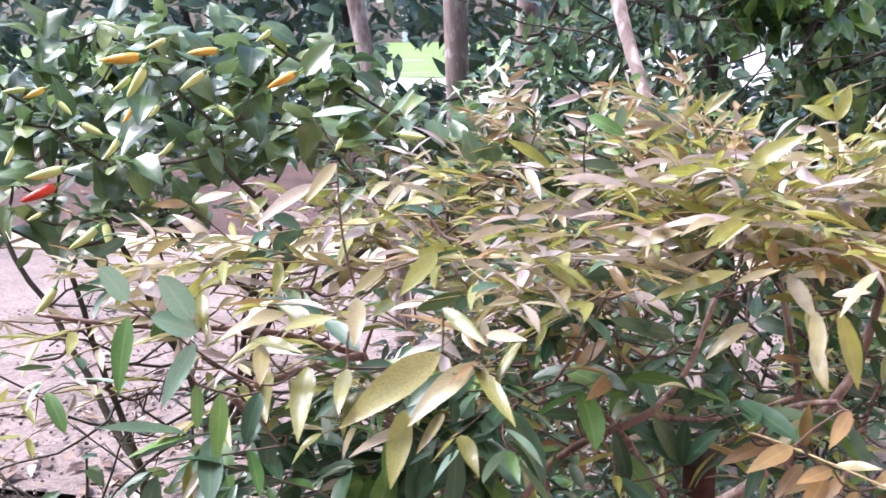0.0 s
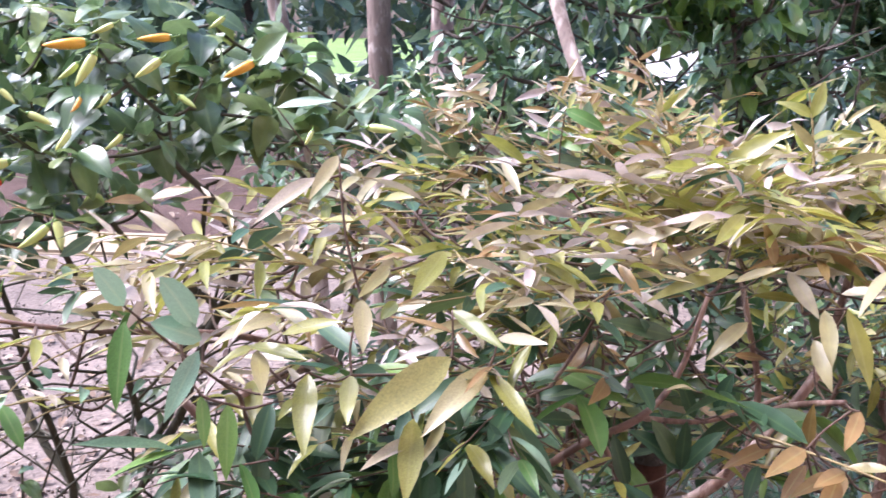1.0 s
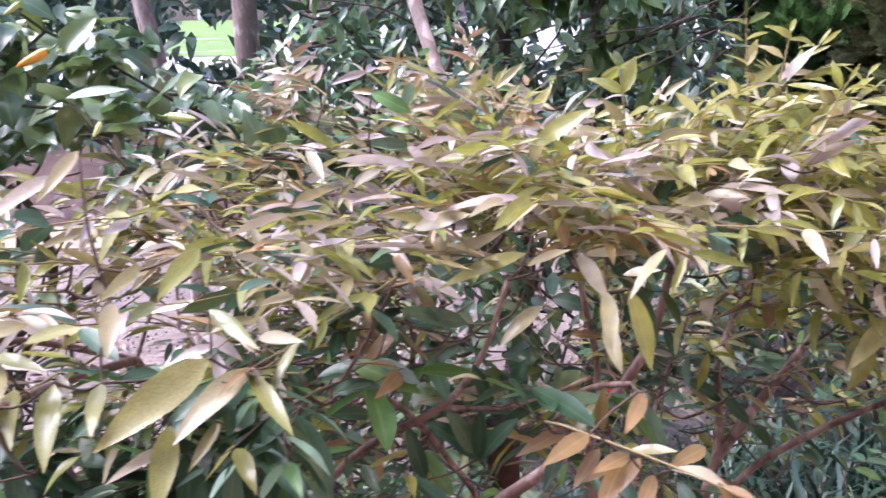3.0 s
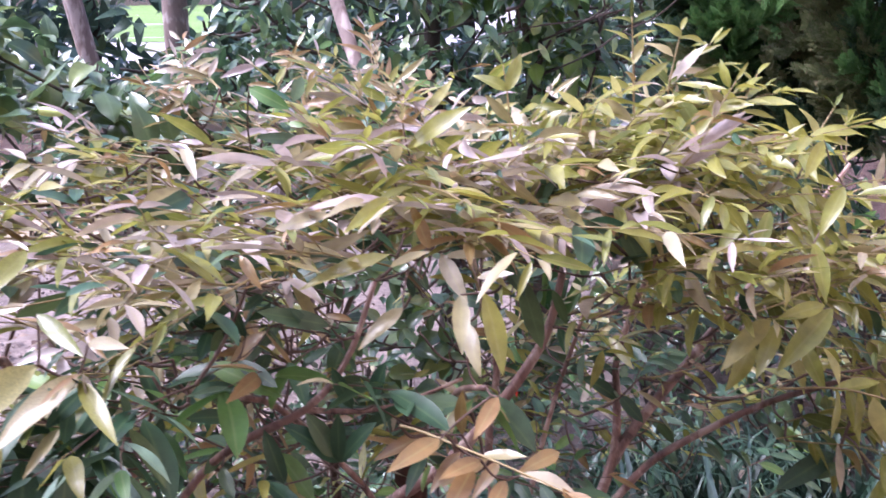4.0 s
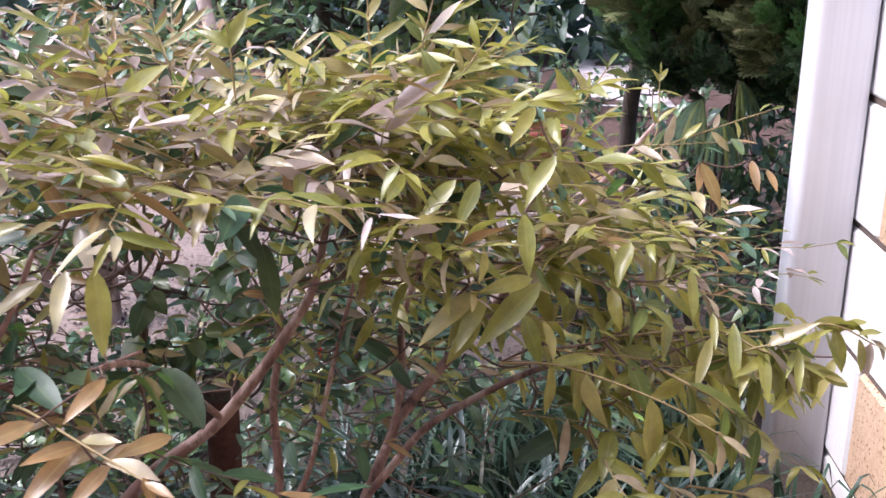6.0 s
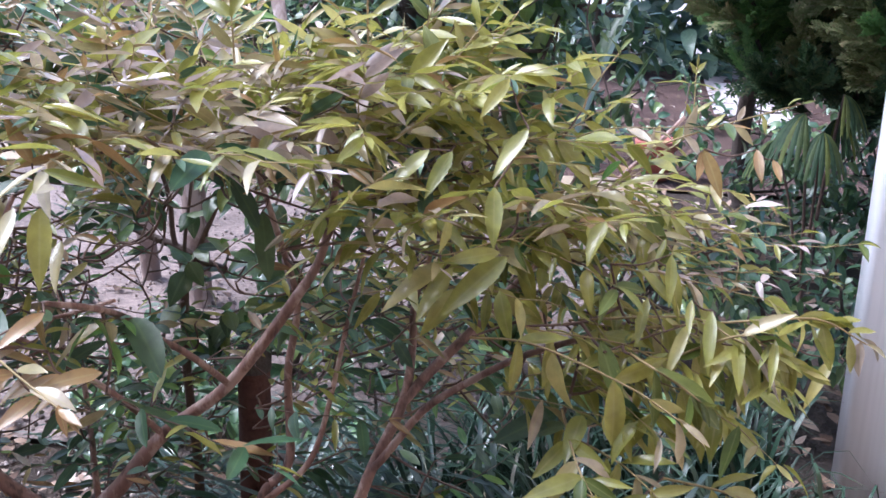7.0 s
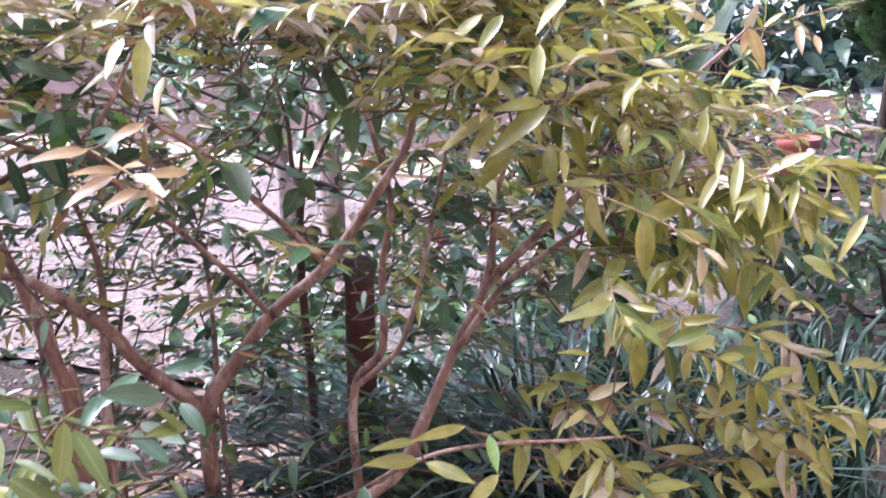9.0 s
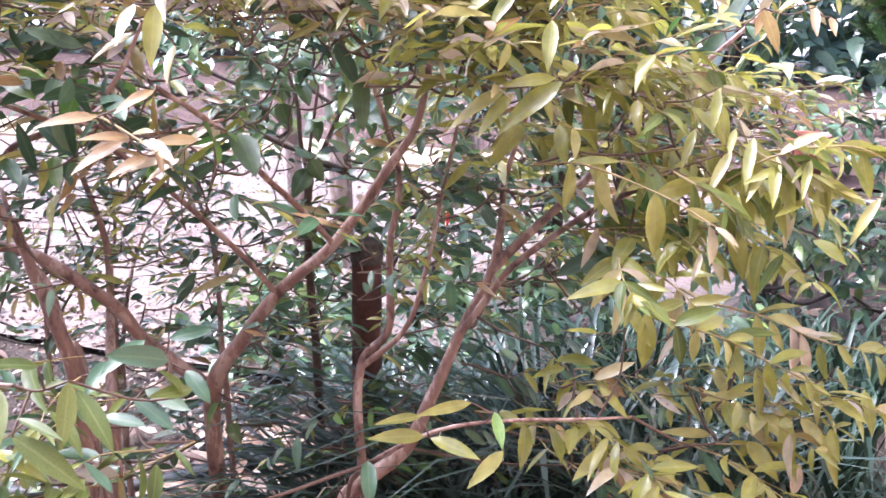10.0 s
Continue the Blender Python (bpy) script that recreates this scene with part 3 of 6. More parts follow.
def downpipe():
    """Rectangular downpipe with rounded corners, and two straps."""
    d = thing("downpipe", (0.858, 1.80, 0.0), "white painted rectangular metal downpipe fixed to the block wall", "downpipe")

    def profile(bm, w, t, r, z, dy=0.0, n=5):
        out = []
        for cx, cy, a0 in ((w / 2 - r, t / 2 - r, 0), (-w / 2 + r, t / 2 - r, 90), (-w / 2 + r, -t / 2 + r, 180), (w / 2 - r, -t / 2 + r, 270)):
            for i in range(n):
                a = radians(a0 + 90 * i / (n - 1))
                out.append(bm.verts.new((cx + r * math.cos(a), cy + r * math.sin(a) + dy, z)))
        return out

    def loft(rings, bm):
        for a, b in zip(rings, rings[1:]):
            for i in range(len(a)):
                bm.faces.new((a[i], a[(i + 1) % len(a)], b[(i + 1) % len(b)], b[i]))
        bm.faces.new(rings[0][::-1])
        bm.faces.new(rings[-1])

    bm = bmesh.new()
    loft([profile(bm, 0.104, 0.072, 0.014, z) for z in (0.0, 0.6, 1.2, 1.8, 2.4, 2.80)], bm)
    ob = part("pipe", bm, M_PIPE, d)
    smooth_all(ob.data)
    for z in (1.55, 2.5):
        bm = bmesh.new()
        loft([profile(bm, 0.112, 0.080, 0.015, zz) for zz in (z, z + 0.03)], bm)
        part("strap", bm, M_PIPE, ob, "white metal strap round the pipe")


downpipe()


# ---------------------------------------------------------------- the bronze-leaved shrub
def near(p):
    """Distance in plan from the open side of the bed."""
    return p[1] - 0.25 * (p[2] - 0.7) + 0.02 * math.sin(40 * p[0])


def main_shrub():
    s = thing("shrub", (0.0, 0.92, 0.0), "dense garden shrub with bronze and olive lance-shaped leaves on reddish stems", "shrub")
    inv = s.matrix_basis.inverted()
    wood = []

    def stem(points, radii, label=""):
        p = bend(points, 7)
        p = p + np.array([0.004 * noise.noise_vector(Vector(q) * 9.0) for q in p])
        me = raw_mesh("stem", *tube_arrays(p, radii, 10), [M_STEM])
        ob = new("stem", me)
        ob.parent, ob.matrix_basis = s, inv
        wood.append(p)

    stem([(-0.155, 0.95, -0.02), (-0.155, 0.93, 0.16), (-0.147, 0.91, 0.316), (-0.094, 0.90, 0.393), (-0.041, 0.89, 0.459), (0.036, 0.88, 0.529), (0.104, 0.88, 0.623), (0.131, 0.90, 0.675), (0.15, 0.90, 0.78)], [0.0130, 0.0105, 0.0070, 0.0052, 0.0030])
    stem([(-0.147, 0.91, 0.316), (-0.219, 0.88, 0.383), (-0.245, 0.86, 0.43), (-0.319, 0.82, 0.495), (-0.39, 0.77, 0.53), (-0.45, 0.70, 0.64)], [0.0088, 0.0075, 0.004])
    stem([(0.03, 0.90, -0.02), (0.045, 0.87, 0.20), (0.076, 0.86, 0.252), (0.127, 0.87, 0.305), (0.149, 0.89, 0.362), (0.168, 0.92, 0.428), (0.197, 0.95, 0.495), (0.203, 0.97, 0.55), (0.205, 0.98, 0.606), (0.25, 0.98, 0.74)], [0.0115, 0.009, 0.0065, 0.0045, 0.0025])
    stem([(0.05, 0.93, -0.02), (0.058, 0.90, 0.243), (0.046, 0.93, 0.366), (0.074, 0.95, 0.412), (0.066, 0.97, 0.51), (0.073, 0.98, 0.596), (0.04, 0.95, 0.74)], [0.006, 0.005, 0.003])
    stem([(0.046, 0.93, 0.366), (0.10, 0.94, 0.42), (0.125, 0.95, 0.52), (0.16, 0.93, 0.66)], [0.004, 0.002])
    stem([(-0.20, 0.80, -0.02), (-0.22, 0.77, 0.25), (-0.231, 0.76, 0.39), (-0.239, 0.75, 0.452), (-0.26, 0.75, 0.501), (-0.275, 0.74, 0.552), (-0.30, 0.66, 0.70)], [0.010, 0.008, 0.004])
    stem([(-0.25, 0.86, -0.02), (-0.251, 0.85, 0.178), (-0.247, 0.85, 0.28), (-0.284, 0.90, 0.368), (-0.317, 0.95, 0.461), (-0.33, 0.92, 0.60)], [0.009, 0.007, 0.003])
    stem([(0.168, 0.92, 0.428), (0.24, 0.90, 0.52), (0.33, 0.85, 0.60), (0.42, 0.80, 0.66)], [0.0045, 0.0035, 0.002])
    stem([(-0.041, 0.89, 0.459), (-0.07, 0.80, 0.56), (-0.10, 0.68, 0.66), (-0.13, 0.56, 0.72)], [0.0035, 0.0028, 0.002])
    stem([(0.036, 0.88, 0.529), (0.03, 0.76, 0.62), (0.05, 0.62, 0.70), (0.07, 0.52, 0.74)], [0.0035, 0.0028, 0.0018])
    stem([(-0.17, 0.50, 0.60), (-0.134, 0.56, 0.647), (-0.101, 0.56, 0.679), (-0.056, 0.58, 0.70), (-0.029, 0.60, 0.732), (-0.01, 0.62, 0.78)], [0.0028, 0.0030, 0.0018])
    stem([(-0.056, 0.58, 0.70), (-0.02, 0.60, 0.692), (0.01, 0.62, 0.69), (0.05, 0.64, 0.70)], [0.0022, 0.0014])
    stem([(0.197, 0.95, 0.495), (0.29, 1.0, 0.60), (0.38, 1.04, 0.70), (0.46, 1.09, 0.78)], [0.006, 0.004, 0.002])
    stem([(-0.30, 0.66, 0.70), (-0.30, 0.54, 0.73), (-0.29, 0.42, 0.76)], [0.004, 0.002])

    stem([(-0.30, 0.66, 0.70), (-0.36, 0.60, 0.735), (-0.43, 0.53, 0.76), (-0.49, 0.49, 0.775)], [0.003, 0.0025, 0.0015])
    stem([(-0.17, 0.50, 0.60), (-0.06, 0.39, 0.60), (0.05, 0.30, 0.60), (0.13, 0.28, 0.61)], [0.0025, 0.0012])
    stem([(0.050, 0.868, 0.215), (0.189, 0.608, 0.414), (0.260, 0.583, 0.470), (0.318, 0.607, 0.480), (0.403, 0.685, 0.465)], [0.0026, 0.0018, 0.0012])

    # thin upright stems that rise behind the thick side branch
    stem([(-0.20, 0.80, -0.02), (-0.247, 0.80, 0.355), (-0.273, 0.803, 0.40), (-0.308, 0.828, 0.451), (-0.344, 0.836, 0.487), (-0.394, 0.862, 0.561)], [0.006, 0.005, 0.003])
    stem([(-0.34, 1.00, -0.02), (-0.362, 1.014, 0.29), (-0.375, 1.028, 0.351), (-0.387, 1.037, 0.397), (-0.413, 1.097, 0.445), (-0.42, 1.10, 0.56)], [0.0045, 0.0035, 0.002])
    stem([(-0.16, 0.98, -0.02), (-0.173, 0.981, 0.312), (-0.198, 1.017, 0.391), (-0.233, 1.061, 0.471), (-0.293, 1.113, 0.534)], [0.0045, 0.0035, 0.002])
    stem([(-0.41, 1.08, -0.02), (-0.418, 1.108, 0.303), (-0.433, 1.193, 0.421), (-0.435, 1.265, 0.477), (-0.45, 1.28, 0.60)], [0.004, 0.003, 0.0018])
    stem([(-0.42, 0.94, -0.02), (-0.427, 0.953, 0.352), (-0.438, 0.973, 0.433), (-0.457, 1.052, 0.534)], [0.004, 0.003, 0.0018])

    frame_wood = Skeleton(np.vstack(wood))
    twigs, shoots = Bundle(), Bundle()
    lv = Leaves(LANCE, [M_BRONZE, M_OLIVE, M_GREEN, M_ORANGE, M_GLAUCOUS, M_FRESH, M_LIME, M_PINK_SHEEN])
    core = np.array([0.02, 0.88, 0.45])

    # the hollows under and before the canopy where little but wood and shade is left
    hollows = (((-0.03, 0.49, 0.69), (0.14, 0.075, 0.07)), ((-0.19, 0.345, 0.79), (0.14, 0.065, 0.085)), ((0.06, 0.445, 0.71), (0.10, 0.07, 0.065)),
               ((0.14, 0.74, 0.655), (0.14, 0.16, 0.08)), ((-0.06, 0.95, 0.60), (0.085, 0.28, 0.07)), ((-0.13, 1.0, 0.57), (0.07, 0.26, 0.055)),
               ((-0.13, 0.64, 0.53), (0.16, 0.15, 0.085)), ((-0.30, 0.76, 0.46), (0.13, 0.10, 0.07)))

    def hollow(p):
        return any((((p - np.array(c)) / r) ** 2).sum() < 1 for c, r in hollows)

    def clump(n, centre, radii, mats, size=0.058, sag=0.12, hang=0.0, length=0.13, pairs=6, lift=0.15, out=1.0, grow=0.12):
        for _ in range(n):
            b = in_ball()
            p = np.array(centre) + b * np.array(radii)
            if p[1] < 0.24 or (p[1] < 0.30 and p[2] > 0.8) or hollow(p):
                continue
            way = out * unit((p - core) * (1, 1, 0.25)) + 0.9 * in_ball() * (1, 1, 0.35) + np.array([0, 0, lift])
            base = p - 0.5 * length * unit(way)
            if hollow(base + length * unit(way)) and random.random() < 0.8:
                continue
            frame_wood.join(twigs, base)
            spray(lv, twigs if mats[2] > 2 else shoots, base, way, length * rnd(0.75, 1.3), pairs, size, sag, mats, hang=hang, grow=grow, broad=min(0.6, max(0.0, 2.2 * p[0] - 0.12)))

    clump(26, (0.07, 0.72, 0.835), (0.17, 0.15, 0.03), (3, 4, 0.3, 0.5, 0, 0, 0, 2), lift=0.08, size=0.044, hang=0.2)
    clump(26, (-0.20, 0.50, 0.70), (0.15, 0.06, 0.06), (0.3, 0.5, 6, 0.2, 0.4, 1.0), size=0.046, hang=0.25, pairs=4, length=0.11)
    clump(100, (-0.10, 0.78, 0.815), (0.28, 0.24, 0.055), (3.2, 3.6, 1.2, 0.8, 0, 0, 0, 1.6), lift=0.05, size=0.044)
    clump(40, (-0.23, 0.58, 0.79), (0.18, 0.19, 0.06), (3.2, 2.6, 1.3, 0.9, 0, 0, 0, 1.9), lift=0.05, size=0.041)
    clump(60, (0.215, 0.89, 0.80), (0.18, 0.16, 0.06), (1.0, 6, 1.0, 0.25), lift=0.12, size=0.042, hang=0.3)
    clump(8, (0.21, 0.90, 0.83), (0.15, 0.14, 0.03), (1.5, 6, 0.2, 0.2), lift=0.8, size=0.037, length=0.09, pairs=3)
    clump(20, (0.20, 0.84, 0.855), (0.15, 0.12, 0.025), (0.8, 6, 0.2, 0.1), lift=0.2, size=0.042)
    clump(11, (0.28, 0.74, 0.76), (0.14, 0.10, 0.04), (2, 5, 0.5, 0.4), lift=0.15, size=0.044, hang=0.1)
    clump(10, (0.37, 0.80, 0.71), (0.12, 0.12, 0.045), (0.3, 6, 0.8, 0.05, 0, 0, 1), sag=0.15, hang=0.45, grow=0.0, lift=0.0, size=0.044)
    clump(7, (0.43, 0.78, 0.665), (0.06, 0.08, 0.03), (0.3, 6, 0.1, 0.05, 0, 0, 1.5), sag=0.10, hang=0.5, grow=0.0, lift=0.0, size=0.040)
    clump(9, (0.44, 0.77, 0.60), (0.09, 0.08, 0.045), (0.5, 6, 0.8, 0.3, 0, 0, 1), sag=0.12, hang=0.45, grow=0.0, lift=0.0, size=0.042, length=0.10, pairs=5)
    clump(20, (0.42, 0.78, 0.44), (0.15, 0.12, 0.07), (1, 6, 0.3, 0.7), sag=0.15, hang=0.2, size=0.042, lift=0.15)
    clump(38, (-0.06, 0.66, 0.67), (0.26, 0.20, 0.10), (1.5, 2, 4.5, 0.8, 0, 0.6), size=0.042, hang=0.15, lift=0.1)
    clump(16, (0.18, 0.98, 0.62), (0.26, 0.12, 0.10), (1, 5, 2, 0.8, 0, 0.3), size=0.040, hang=0.3, lift=0.15)
    clump(20, (-0.20, 0.50, 0.66), (0.16, 0.12, 0.10), (0.8, 1, 5, 0.5, 0.5, 2), size=0.042, hang=0.35)
    clump(80, (0.0, 1.05, 0.54), (0.45, 0.18, 0.18), (0.9, 2.4, 4.5, 0.5, 0, 1.2), size=0.037, hang=0.2, lift=0.2)
    clump(50, (-0.25, 0.98, 0.45), (0.30, 0.20, 0.22), (1, 2.2, 4, 0.6, 0, 1), size=0.035, hang=0.2, lift=0.2)
    clump(40, (0.05, 1.02, 0.24), (0.45, 0.20, 0.14), (0.2, 0.5, 6, 0.1, 0, 1), size=0.031, hang=0.2)
    clump(20, (0.16, 1.0, 0.58), (0.20, 0.08, 0.10), (0.8, 4, 3, 0.6, 0, 0.3), size=0.040, hang=0.2, lift=0.15, pairs=4)
    clump(36, (0.08, 1.12, 0.34), (0.42, 0.12, 0.20), (0.1, 0.3, 7, 0.0, 0, 0.6), size=0.038, hang=0.2, lift=0.2)
    clump(51, (-0.14, 1.10, 0.82), (0.26, 0.14, 0.05), (3, 2, 2, 2.0, 0, 2), lift=0.3, size=0.035)
    clump(22, (-0.16, 1.04, 0.87), (0.20, 0.12, 0.04), (4, 0.6, 0.4, 3.5, 0, 0.5, 0, 1.5), lift=0.4, size=0.034, pairs=4, length=0.10)
    clump(30, (-0.20, 1.02, 0.22), (0.26, 0.20, 0.16), (0.2, 0.4, 6, 0.0, 0, 1.5), size=0.040, hang=0.15, lift=0.3, pairs=4)
    clump(30, (0.43, 0.98, 0.68), (0.13, 0.11, 0.05), (0.5, 3, 0.6, 0.6, 0, 0, 2, 2.5), lift=0.15, size=0.030, length=0.10, pairs=4)
    clump(12, (0.40, 0.94, 0.715), (0.07, 0.10, 0.04), (2, 6, 0.3, 0.6), sag=0.2, lift=0.1, size=0.036)
    clump(12, (-0.03, 0.57, 0.71), (0.12, 0.09, 0.05), (0.3, 0.6, 6, 0.1, 0.2, 1.2), size=0.050, hang=0.25, pairs=4, length=0.11)
    clump(12, (-0.12, 0.47, 0.69), (0.11, 0.07, 0.05), (0.3, 0.8, 6, 0.2, 0.3, 1.5), size=0.050, hang=0.25, pairs=4, length=0.10)
    clump(14, (-0.25, 0.38, 0.735), (0.06, 0.05, 0.035), (0.3, 0.8, 5, 0, 0.5, 2), size=0.052, hang=0.5, pairs=3, length=0.08)
    clump(14, (0.05, 0.40, 0.50), (0.08, 0.07, 0.07), (0.2, 0.7, 1.5, 0, 0, 0, 5), size=0.042, hang=0.2, pairs=3, length=0.09)
    clump(8, (-0.45, 0.49, 0.76), (0.10, 0.08, 0.07), (4, 3, 0.5, 0.5, 0.6, 0.3), size=0.034, lift=0.1, pairs=4)
    clump(9, (-0.42, 0.58, 0.79), (0.10, 0.08, 0.05), (5, 3, 0.5, 0.5, 0.6, 0.3), size=0.034, lift=0.1, pairs=4)
    clump(18, (0.06, 0.95, 0.23), (0.07, 0.04, 0.11), (0.1, 0.4, 6, 0, 0, 1.5), size=0.036, hang=0.15, lift=0.3, pairs=4)
    clump(12, (-0.10, 0.57, 0.55), (0.08, 0.08, 0.08), (0.3, 1, 4, 0, 0.5, 1.5), size=0.034, hang=0.1, pairs=4, length=0.09)

    clump(36, (-0.41, 1.04, 0.44), (0.20, 0.18, 0.17), (0.8, 1.5, 6, 0.3, 0, 1), size=0.032, hang=0.2, lift=0.2, pairs=4, length=0.10)

    clump(16, (-0.17, 0.90, 0.64), (0.16, 0.12, 0.06), (1.5, 3, 3.5, 0.6), size=0.036, hang=0.35, lift=0.1, pairs=4, length=0.10)

    def leaf_at(base, way, face, length, shape, mat):
        face = np.array(face) + 0.35 * in_ball()
        shape = (8, 9, 10)[len(lv.rows) % 3] if mat == 2 else shape
        lv.put(base, way, face, length, shape, mat)
        frame_wood.join(twigs, np.array(base), 0.0008)

    leaf_at((-0.302, 0.314, 0.843), (-0.29, -0.41, 0.86), (0.35, -0.69, 0.76), 0.025, 7, 4)
    leaf_at((-0.271, 0.324, 0.831), (-0.36, -0.26, 0.89), (0.31, -0.70, 0.78), 0.031, 7, 4)
    leaf_at((-0.268, 0.324, 0.825), (-0.65, -0.57, 0.50), (0.30, -0.70, 0.79), 0.027, 7, 4)
    leaf_at((-0.269, 0.322, 0.820), (-0.21, -0.69, -0.69), (0.30, -0.70, 0.79), 0.039, 6, 4)
    leaf_at((-0.301, 0.312, 0.836), (0.07, -0.56, -0.82), (0.35, -0.68, 0.77), 0.044, 6, 5)
    leaf_at((-0.266, 0.315, 0.800), (0.31, -0.61, -0.73), (0.30, -0.69, 0.82), 0.027, 6, 5)
    leaf_at((-0.254, 0.319, 0.795), (0.16, -0.60, -0.79), (0.28, -0.69, 0.83), 0.038, 6, 5)
    leaf_at((-0.235, 0.326, 0.794), (-0.07, -0.72, -0.69), (0.25, -0.70, 0.83), 0.030, 7, 2)
    leaf_at((-0.239, 0.399, 0.784), (0.16, -0.83, -0.53), (0.23, -0.72, 0.81), 0.053, 6, 1)
    leaf_at((-0.216, 0.405, 0.782), (0.16, -0.94, -0.29), (0.20, -0.73, 0.82), 0.040, 6, 1)
    leaf_at((-0.162, 0.420, 0.791), (-0.60, -0.71, -0.36), (0.13, -0.75, 0.80), 0.078, 6, 1)
    leaf_at((-0.141, 0.421, 0.786), (-0.52, -0.78, -0.36), (0.10, -0.75, 0.81), 0.060, 6, 0)
    leaf_at((-0.141, 0.420, 0.783), (0.61, -0.72, -0.33), (0.10, -0.75, 0.81), 0.051, 0, 1)
    leaf_at((-0.181, 0.405, 0.759), (0.11, -0.86, -0.50), (0.15, -0.73, 0.85), 0.054, 6, 1)
    leaf_at((-0.178, 0.401, 0.749), (-0.50, -0.87, 0.02), (0.15, -0.72, 0.86), 0.046, 0, 0)
    leaf_at((-0.213, 0.419, 0.822), (0.25, -0.88, -0.40), (0.19, -0.75, 0.76), 0.041, 6, 0)
    leaf_at((-0.266, 0.394, 0.797), (0.39, -0.88, -0.28), (0.27, -0.71, 0.80), 0.038, 6, 0)
    leaf_at((-0.271, 0.393, 0.800), (0.90, -0.43, 0.09), (0.27, -0.71, 0.79), 0.044, 0, 1)
    leaf_at((-0.254, 0.401, 0.805), (0.85, -0.37, 0.39), (0.25, -0.72, 0.78), 0.045, 0, 1)
    leaf_at((-0.228, 0.431, 0.901), (-0.15, -0.90, -0.40), (0.21, -0.76, 0.66), 0.041, 0, 0)
    leaf_at((-0.240, 0.426, 0.889), (-0.43, -0.86, -0.29), (0.23, -0.76, 0.67), 0.051, 0, 0)
    leaf_at((-0.168, 0.435, 0.848), (-0.27, -0.89, -0.36), (0.13, -0.77, 0.73), 0.043, 6, 1)
    leaf_at((-0.198, 0.427, 0.840), (-0.22, -0.96, -0.19), (0.17, -0.76, 0.74), 0.038, 0, 0)
    leaf_at((-0.137, 0.427, 0.801), (0.70, -0.67, 0.23), (0.09, -0.76, 0.79), 0.040, 0, 0)
    leaf_at((-0.163, 0.428, 0.816), (0.71, -0.67, -0.20), (0.13, -0.76, 0.77), 0.047, 0, 1)
    leaf_at((-0.027, 0.544, 0.679), (-0.65, -0.16, 0.74), (-0.04, -0.73, 0.87), 0.046, 6, 2)
    leaf_at((-0.027, 0.544, 0.679), (0.05, -0.19, 0.98), (-0.04, -0.73, 0.87), 0.038, 6, 2)
    leaf_at((-0.026, 0.544, 0.679), (0.52, -0.22, 0.82), (-0.04, -0.73, 0.87), 0.042, 6, 2)
    leaf_at((-0.028, 0.545, 0.680), (-0.39, -0.18, 0.90), (-0.04, -0.73, 0.87), 0.040, 6, 2)
    leaf_at((-0.062, 0.539, 0.665), (-0.25, -0.12, 0.96), (-0.01, -0.73, 0.89), 0.042, 6, 2)
    leaf_at((0.031, 0.547, 0.699), (-0.83, -0.53, -0.18), (-0.10, -0.73, 0.85), 0.041, 6, 3)
    leaf_at((0.053, 0.544, 0.700), (-0.03, -0.27, 0.96), (-0.13, -0.73, 0.85), 0.035, 6, 3)
    leaf_at((0.052, 0.540, 0.690), (-0.52, -0.75, -0.40), (-0.13, -0.73, 0.86), 0.036, 6, 3)
    leaf_at((0.070, 0.535, 0.688), (-0.81, -0.54, -0.22), (-0.15, -0.72, 0.86), 0.038, 6, 3)
    leaf_at((0.077, 0.533, 0.687), (-0.53, -0.75, -0.40), (-0.15, -0.72, 0.86), 0.033, 6, 3)
    leaf_at((0.030, 0.583, 0.813), (-0.25, -0.36, 0.90), (-0.10, -0.77, 0.73), 0.037, 6, 3)
    leaf_at((0.004, 0.585, 0.808), (-0.92, -0.33, -0.22), (-0.08, -0.77, 0.73), 0.066, 0, 1)
    leaf_at((0.014, 0.575, 0.775), (-0.68, -0.58, -0.44), (-0.09, -0.76, 0.77), 0.043, 6, 0)
    leaf_at((-0.035, 0.575, 0.762), (-0.89, -0.34, 0.30), (-0.03, -0.76, 0.78), 0.049, 6, 2)
    leaf_at((-0.050, 0.575, 0.760), (-0.21, -0.63, 0.75), (-0.02, -0.76, 0.79), 0.025, 6, 2)
    leaf_at((-0.115, 0.567, 0.737), (0.89, -0.42, -0.17), (0.05, -0.75, 0.81), 0.060, 6, 5)
    leaf_at((-0.096, 0.568, 0.739), (0.78, -0.60, -0.21), (0.03, -0.76, 0.81), 0.040, 6, 2)
    leaf_at((-0.091, 0.573, 0.754), (-0.18, -0.50, 0.85), (0.03, -0.76, 0.79), 0.029, 6, 2)
    leaf_at((-0.004, 0.557, 0.714), (0.09, -0.30, 0.95), (-0.07, -0.74, 0.83), 0.035, 6, 2)
    leaf_at((-0.019, 0.557, 0.711), (-0.32, -0.26, 0.91), (-0.05, -0.74, 0.84), 0.035, 6, 2)
    leaf_at((-0.126, 0.559, 0.719), (0.86, -0.40, 0.32), (0.06, -0.75, 0.83), 0.039, 6, 2)
    leaf_at((-0.100, 0.555, 0.704), (-0.68, -0.65, 0.34), (0.03, -0.74, 0.85), 0.031, 6, 2)
    leaf_at((0.056, 0.567, 0.768), (0.18, -0.77, -0.61), (-0.13, -0.76, 0.78), 0.041, 6, 0)
    leaf_at((0.038, 0.581, 0.810), (0.42, -0.72, -0.55), (-0.11, -0.77, 0.73), 0.042, 6, 0)
